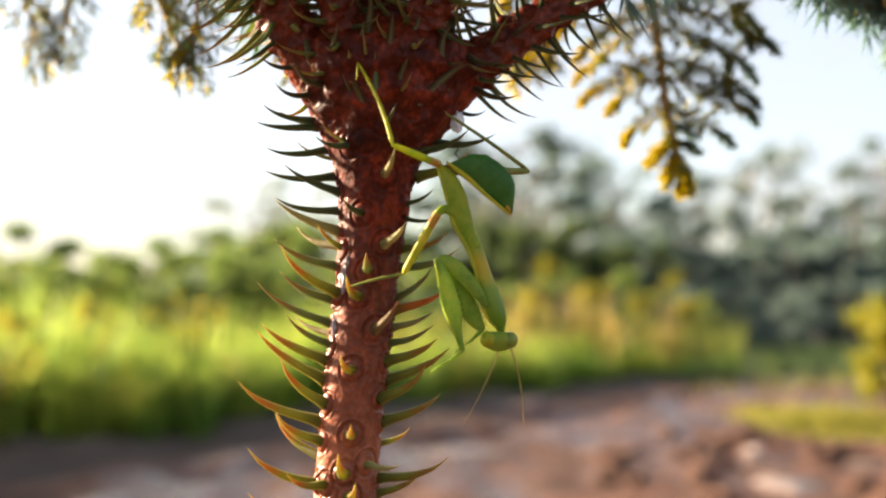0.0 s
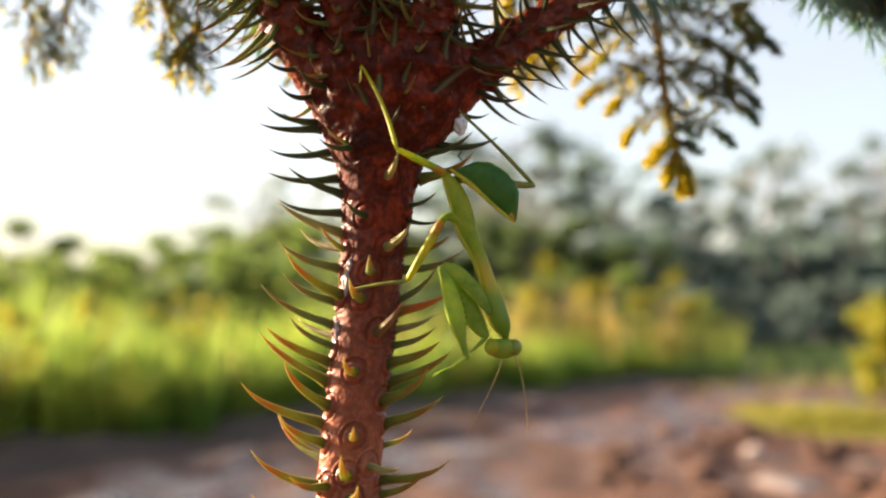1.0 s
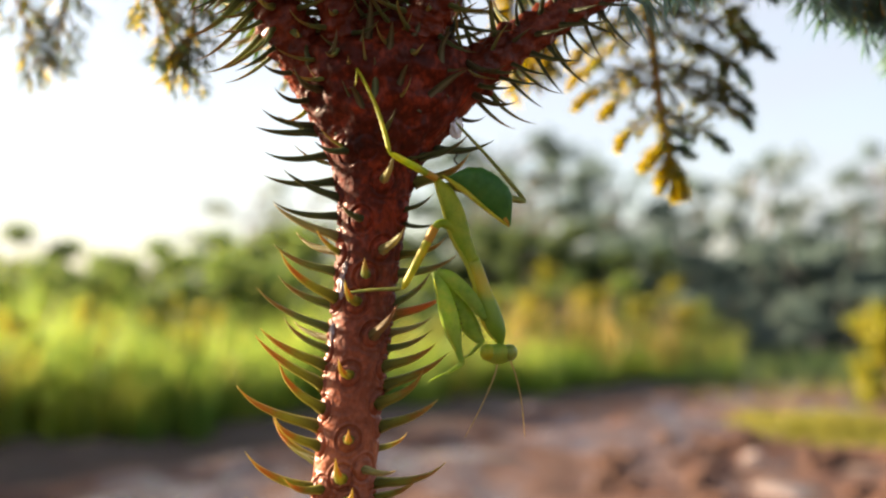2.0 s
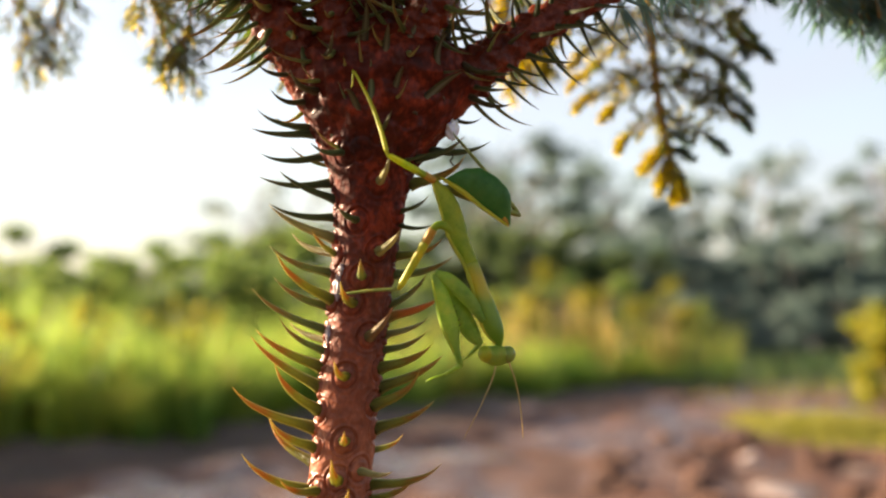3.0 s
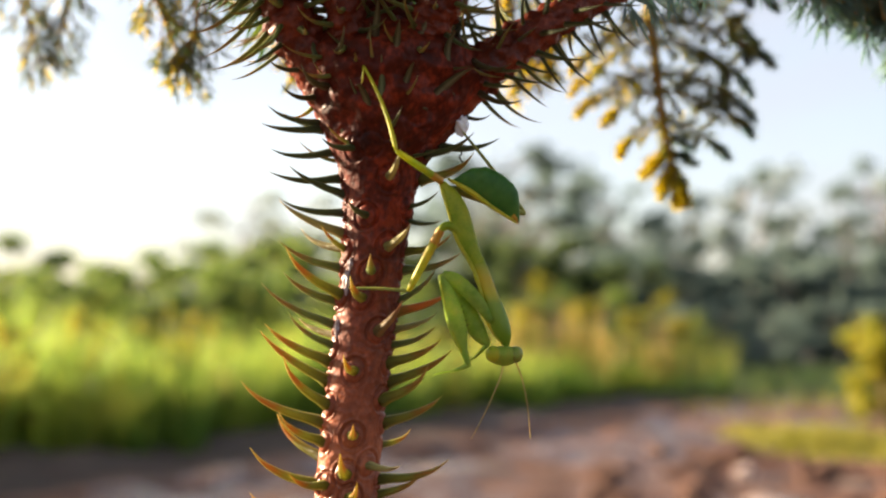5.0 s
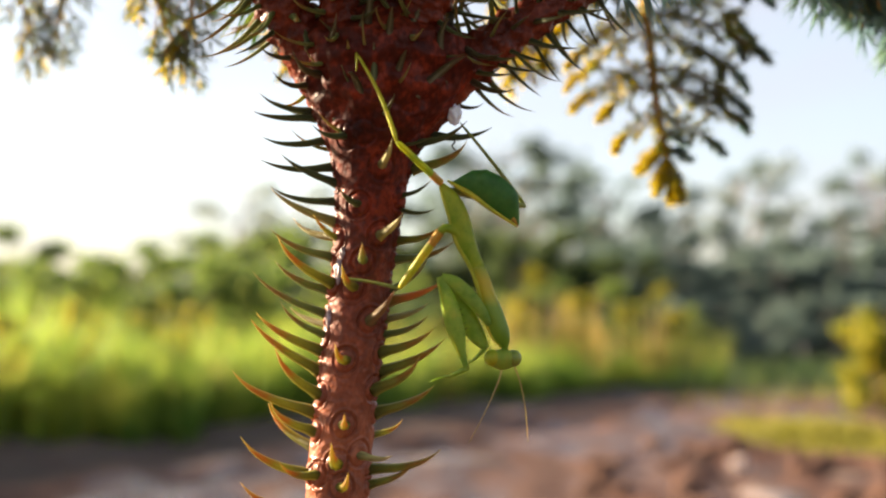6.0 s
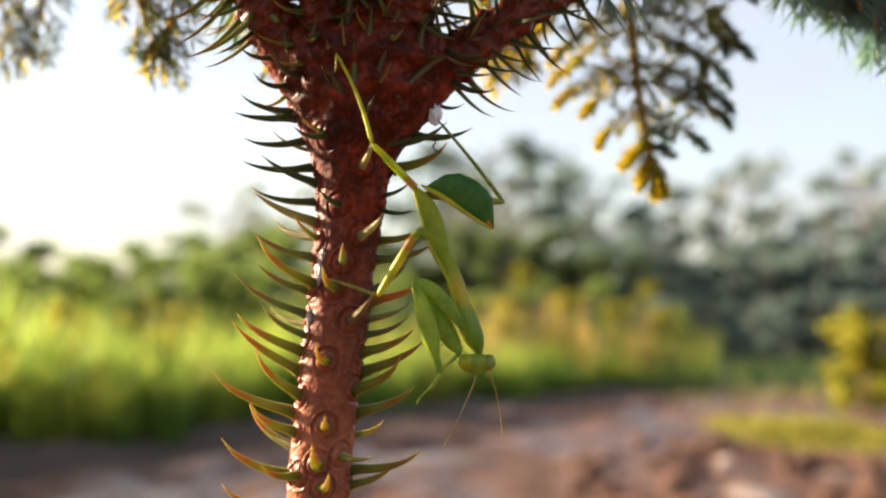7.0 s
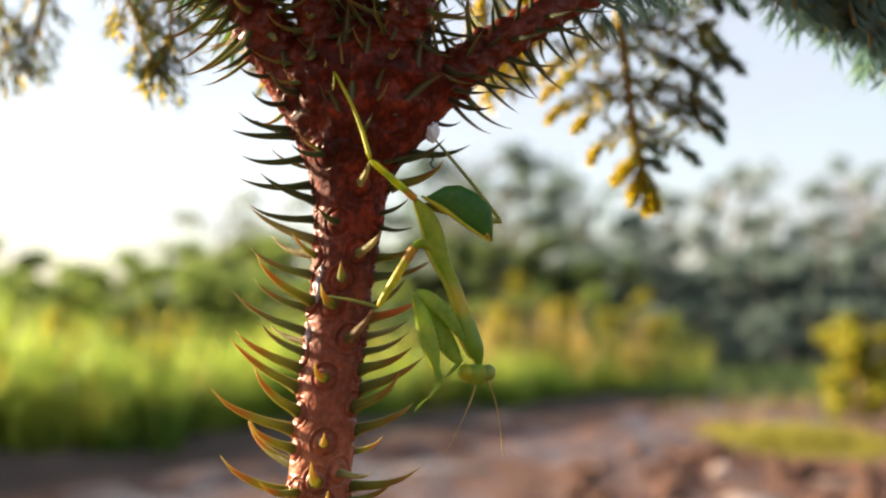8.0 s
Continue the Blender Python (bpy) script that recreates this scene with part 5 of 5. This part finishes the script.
        piece("fore_foot", mesh_of("fore_foot", *foot, INSECT_FORE), made["shin_" + side], Matrix.Translation(mm((d - c).length * 1000, 0, 0)))
    # walking legs
    def leg(key, l1, l2, r1, r2, mat1, mat2, joint_mat=None, flip=1):
        f = limb(l1, r1, r1 * 0.72, r1 * 0.15, n=14)
        made[key + "_femur"] = piece("femur", mesh_of("femur", *f, mat1), mantis)
        if joint_mat:
            piece("hip", mesh_of("hip", *limb(l1 * 0.26, r1 * 1.06, r1 * 1.03, 0.02), joint_mat), made[key + "_femur"], Matrix.Translation(mm(-0.15, 0, 0)), "orange joint")
        t = limb(l2, r2, r2 * 0.6, 0.0, n=14, bend=-0.9 if key == "hind" else -0.3)
        made[key + "_tibia"] = piece("tibia", mesh_of("tibia", *t, mat2), mantis)
        claw = merged([limb(4.2, r2 * 0.5, r2 * 0.3), tube([mm(4.1, 0, 0), mm(4.7, 0.3, -0.3)], [0.00013, 0.00003], 5), tube([mm(4.1, 0, 0), mm(4.7, -0.3, -0.3)], [0.00013, 0.00003], 5)])
        piece("foot", mesh_of("foot", *claw, mat2), made[key + "_tibia"], pose(l2 / 1000, 0, 0, 0, -158 * flip, 0) if key == "hind" else pose((l2 - 4) / 1000, 0, 0))
    leg("hind", 15.0, 24.2, 0.85, 0.55, INSECT, INSECT_LEG, INSECT_ORANGE)
    leg("mid", 16.4, 14.5, 1.0, 0.46, INSECT_LEG, INSECT_OLIVE, INSECT_ORANGE, flip=-1)
    leg("far", 22.5, 25.5, 1.0, 0.56, INSECT_OLIVE, INSECT_OLIVE)
    hip = spline([bp(36, 96, -2), bp(22, 84, -4), bp(6, 80, -6), bp(-5, 88, -6)], 12)
    piece("mid_coxa", mesh_of("mid_coxa", *tube(hip, [(1.35 - 0.5 * i / 11) / 1000 for i in range(12)], 12), INSECT), mantis)
    return made


MADE = build_mantis()


def knee_of(a, c, l1, l2, pole):
    """Where two joints of given lengths meet between a and c."""
    d = (c - a).length
    d = min(d, (l1 + l2) * 0.9995)
    way = (c - a).normalized()
    along = (l1 * l1 - l2 * l2 + d * d) / (2 * d)
    high = math.sqrt(max(0.0, l1 * l1 - along * along))
    side = Vector(pole)
    side = (side - way * side.dot(way)).normalized()
    return a + way * along + side * high


# how far the loose hanging twigs are blown aside and lifted: seconds, then mm
SWAY = {
    "right": [(0, 0.0, 0.0), (0.5, -1.9, 0.8), (1, -0.7, 0.7), (1.5, -2.0, 0.9), (3, -0.6, 0.5), (3.5, -1.1, 1.0), (4, 1.3, 1.3), (4.5, -1.4, 0.9), (6, -1.0, -2.2), (6.5, -1.9, -0.9), (7, -0.8, -0.8), (7.5, -1.2, -2.0), (8, -2.1, -1.2)],
    "left": [(0, 0, 0), (0.5, -3.0, 0.4), (1, -1.3, 0.2), (1.5, -1.9, -0.9), (3, -2.1, -0.2), (3.5, -2.6, 0.0), (4, -2.1, -0.6), (4.5, -3.0, 0.0), (6, -0.6, -0.9), (6.5, -2.8, -1.9), (7, -1.3, -1.3), (7.5, -0.9, -1.7), (8, -0.9, -1.7)],
    "middle": [(0, 0, 0), (0.5, -0.9, 1.1), (1, -0.7, 0.7), (1.5, -1.3, 0.4), (3, -1.5, 0.7), (3.5, -1.7, 0.9), (4, -1.3, 0.7), (4.5, -1.9, -0.2), (6, -0.9, -0.6), (6.5, -1.5, -0.4), (7, -0.9, -0.2), (7.5, -0.7, -0.9), (8, -0.6, -0.7)],
}
# how far the near fore shin hangs below level, in degrees
SHIN = [(0, 38), (0.5, 34), (1.5, 31), (3.5, 22), (4, 11), (4.7, 16), (6, 22), (6.5, 6), (7, 53), (7.5, 37), (8, 49)]


def motions():
    body, rows = [], {k: [] for k in MADE}
    hind_foot, mid_foot = mm(-19.8, -17.5, 58.7), mm(-22.6, -9.5, 6.6)
    for t, x, z, lean, droop, kx, kz, fx, fz in MANTIS:
        root = pose(x / 1000, PLANE / 1000, z / 1000, 0, -(lean - LEAN0), 0)
        body.append((t, Matrix.Translation(SAP) @ root))
        back = root.inverted()
        a = bp(0, 0, -5)
        k = knee_of(root @ a, hind_foot, 0.0150, 0.0242, (-0.40, -0.85, -0.33))
        rows["hind_femur"].append((t, aim(a, back @ k)))
        rows["hind_tibia"].append((t, aim(back @ k, back @ hind_foot)))
        a = bp(-3, 86, -6)
        k = knee_of(root @ a, mid_foot, 0.0164, 0.0145, (0.35, -0.15, -1.0))
        rows["mid_femur"].append((t, aim(a, back @ k)))
        rows["mid_tibia"].append((t, aim(back @ k, back @ mid_foot)))
        a = bp(14, 10, 12)
        flat = mm(kx, 0, kz)
        deep = math.sqrt(max(0.0, 0.0225 ** 2 - (flat - mm(a.x * 1000, 0, a.z * 1000)).length_squared))
        k = flat + Vector((0, a.y + deep, 0))
        rows["far_femur"].append((t, aim(a, k)))
        deep = math.sqrt(max(0.0, 0.0255 ** 2 - (fx * fx + fz * fz) * 1e-6))
        rows["far_tibia"].append((t, aim(k, k + mm(fx, 0, fz) + Vector((0, -min(deep, 0.006), 0)))))
        rows["abdomen"].append((t, Matrix.Translation(bp(16, 2, 0)) @ pose(0, 0, 0, 0, droop + 1.5, 0)))
    walk(mantis, body)
    for key, rows_of in SWAY.items():
        for twig in TWIGS[key]:
            walk(twig, [(t, LIFT @ Matrix.Translation(mm(x, 0, z))) for t, x, z in rows_of])
    knee = bp(41, 328, -15)
    walk(MADE["shin_near"], [(t, aim(knee, knee + bp(-30 * math.cos(radians(a)), 30 * math.sin(radians(a))))) for t, a in SHIN])
    for key in ("hind_femur", "hind_tibia", "mid_femur", "mid_tibia", "far_femur", "far_tibia", "abdomen"):
        walk(MADE[key], rows[key])


motions()
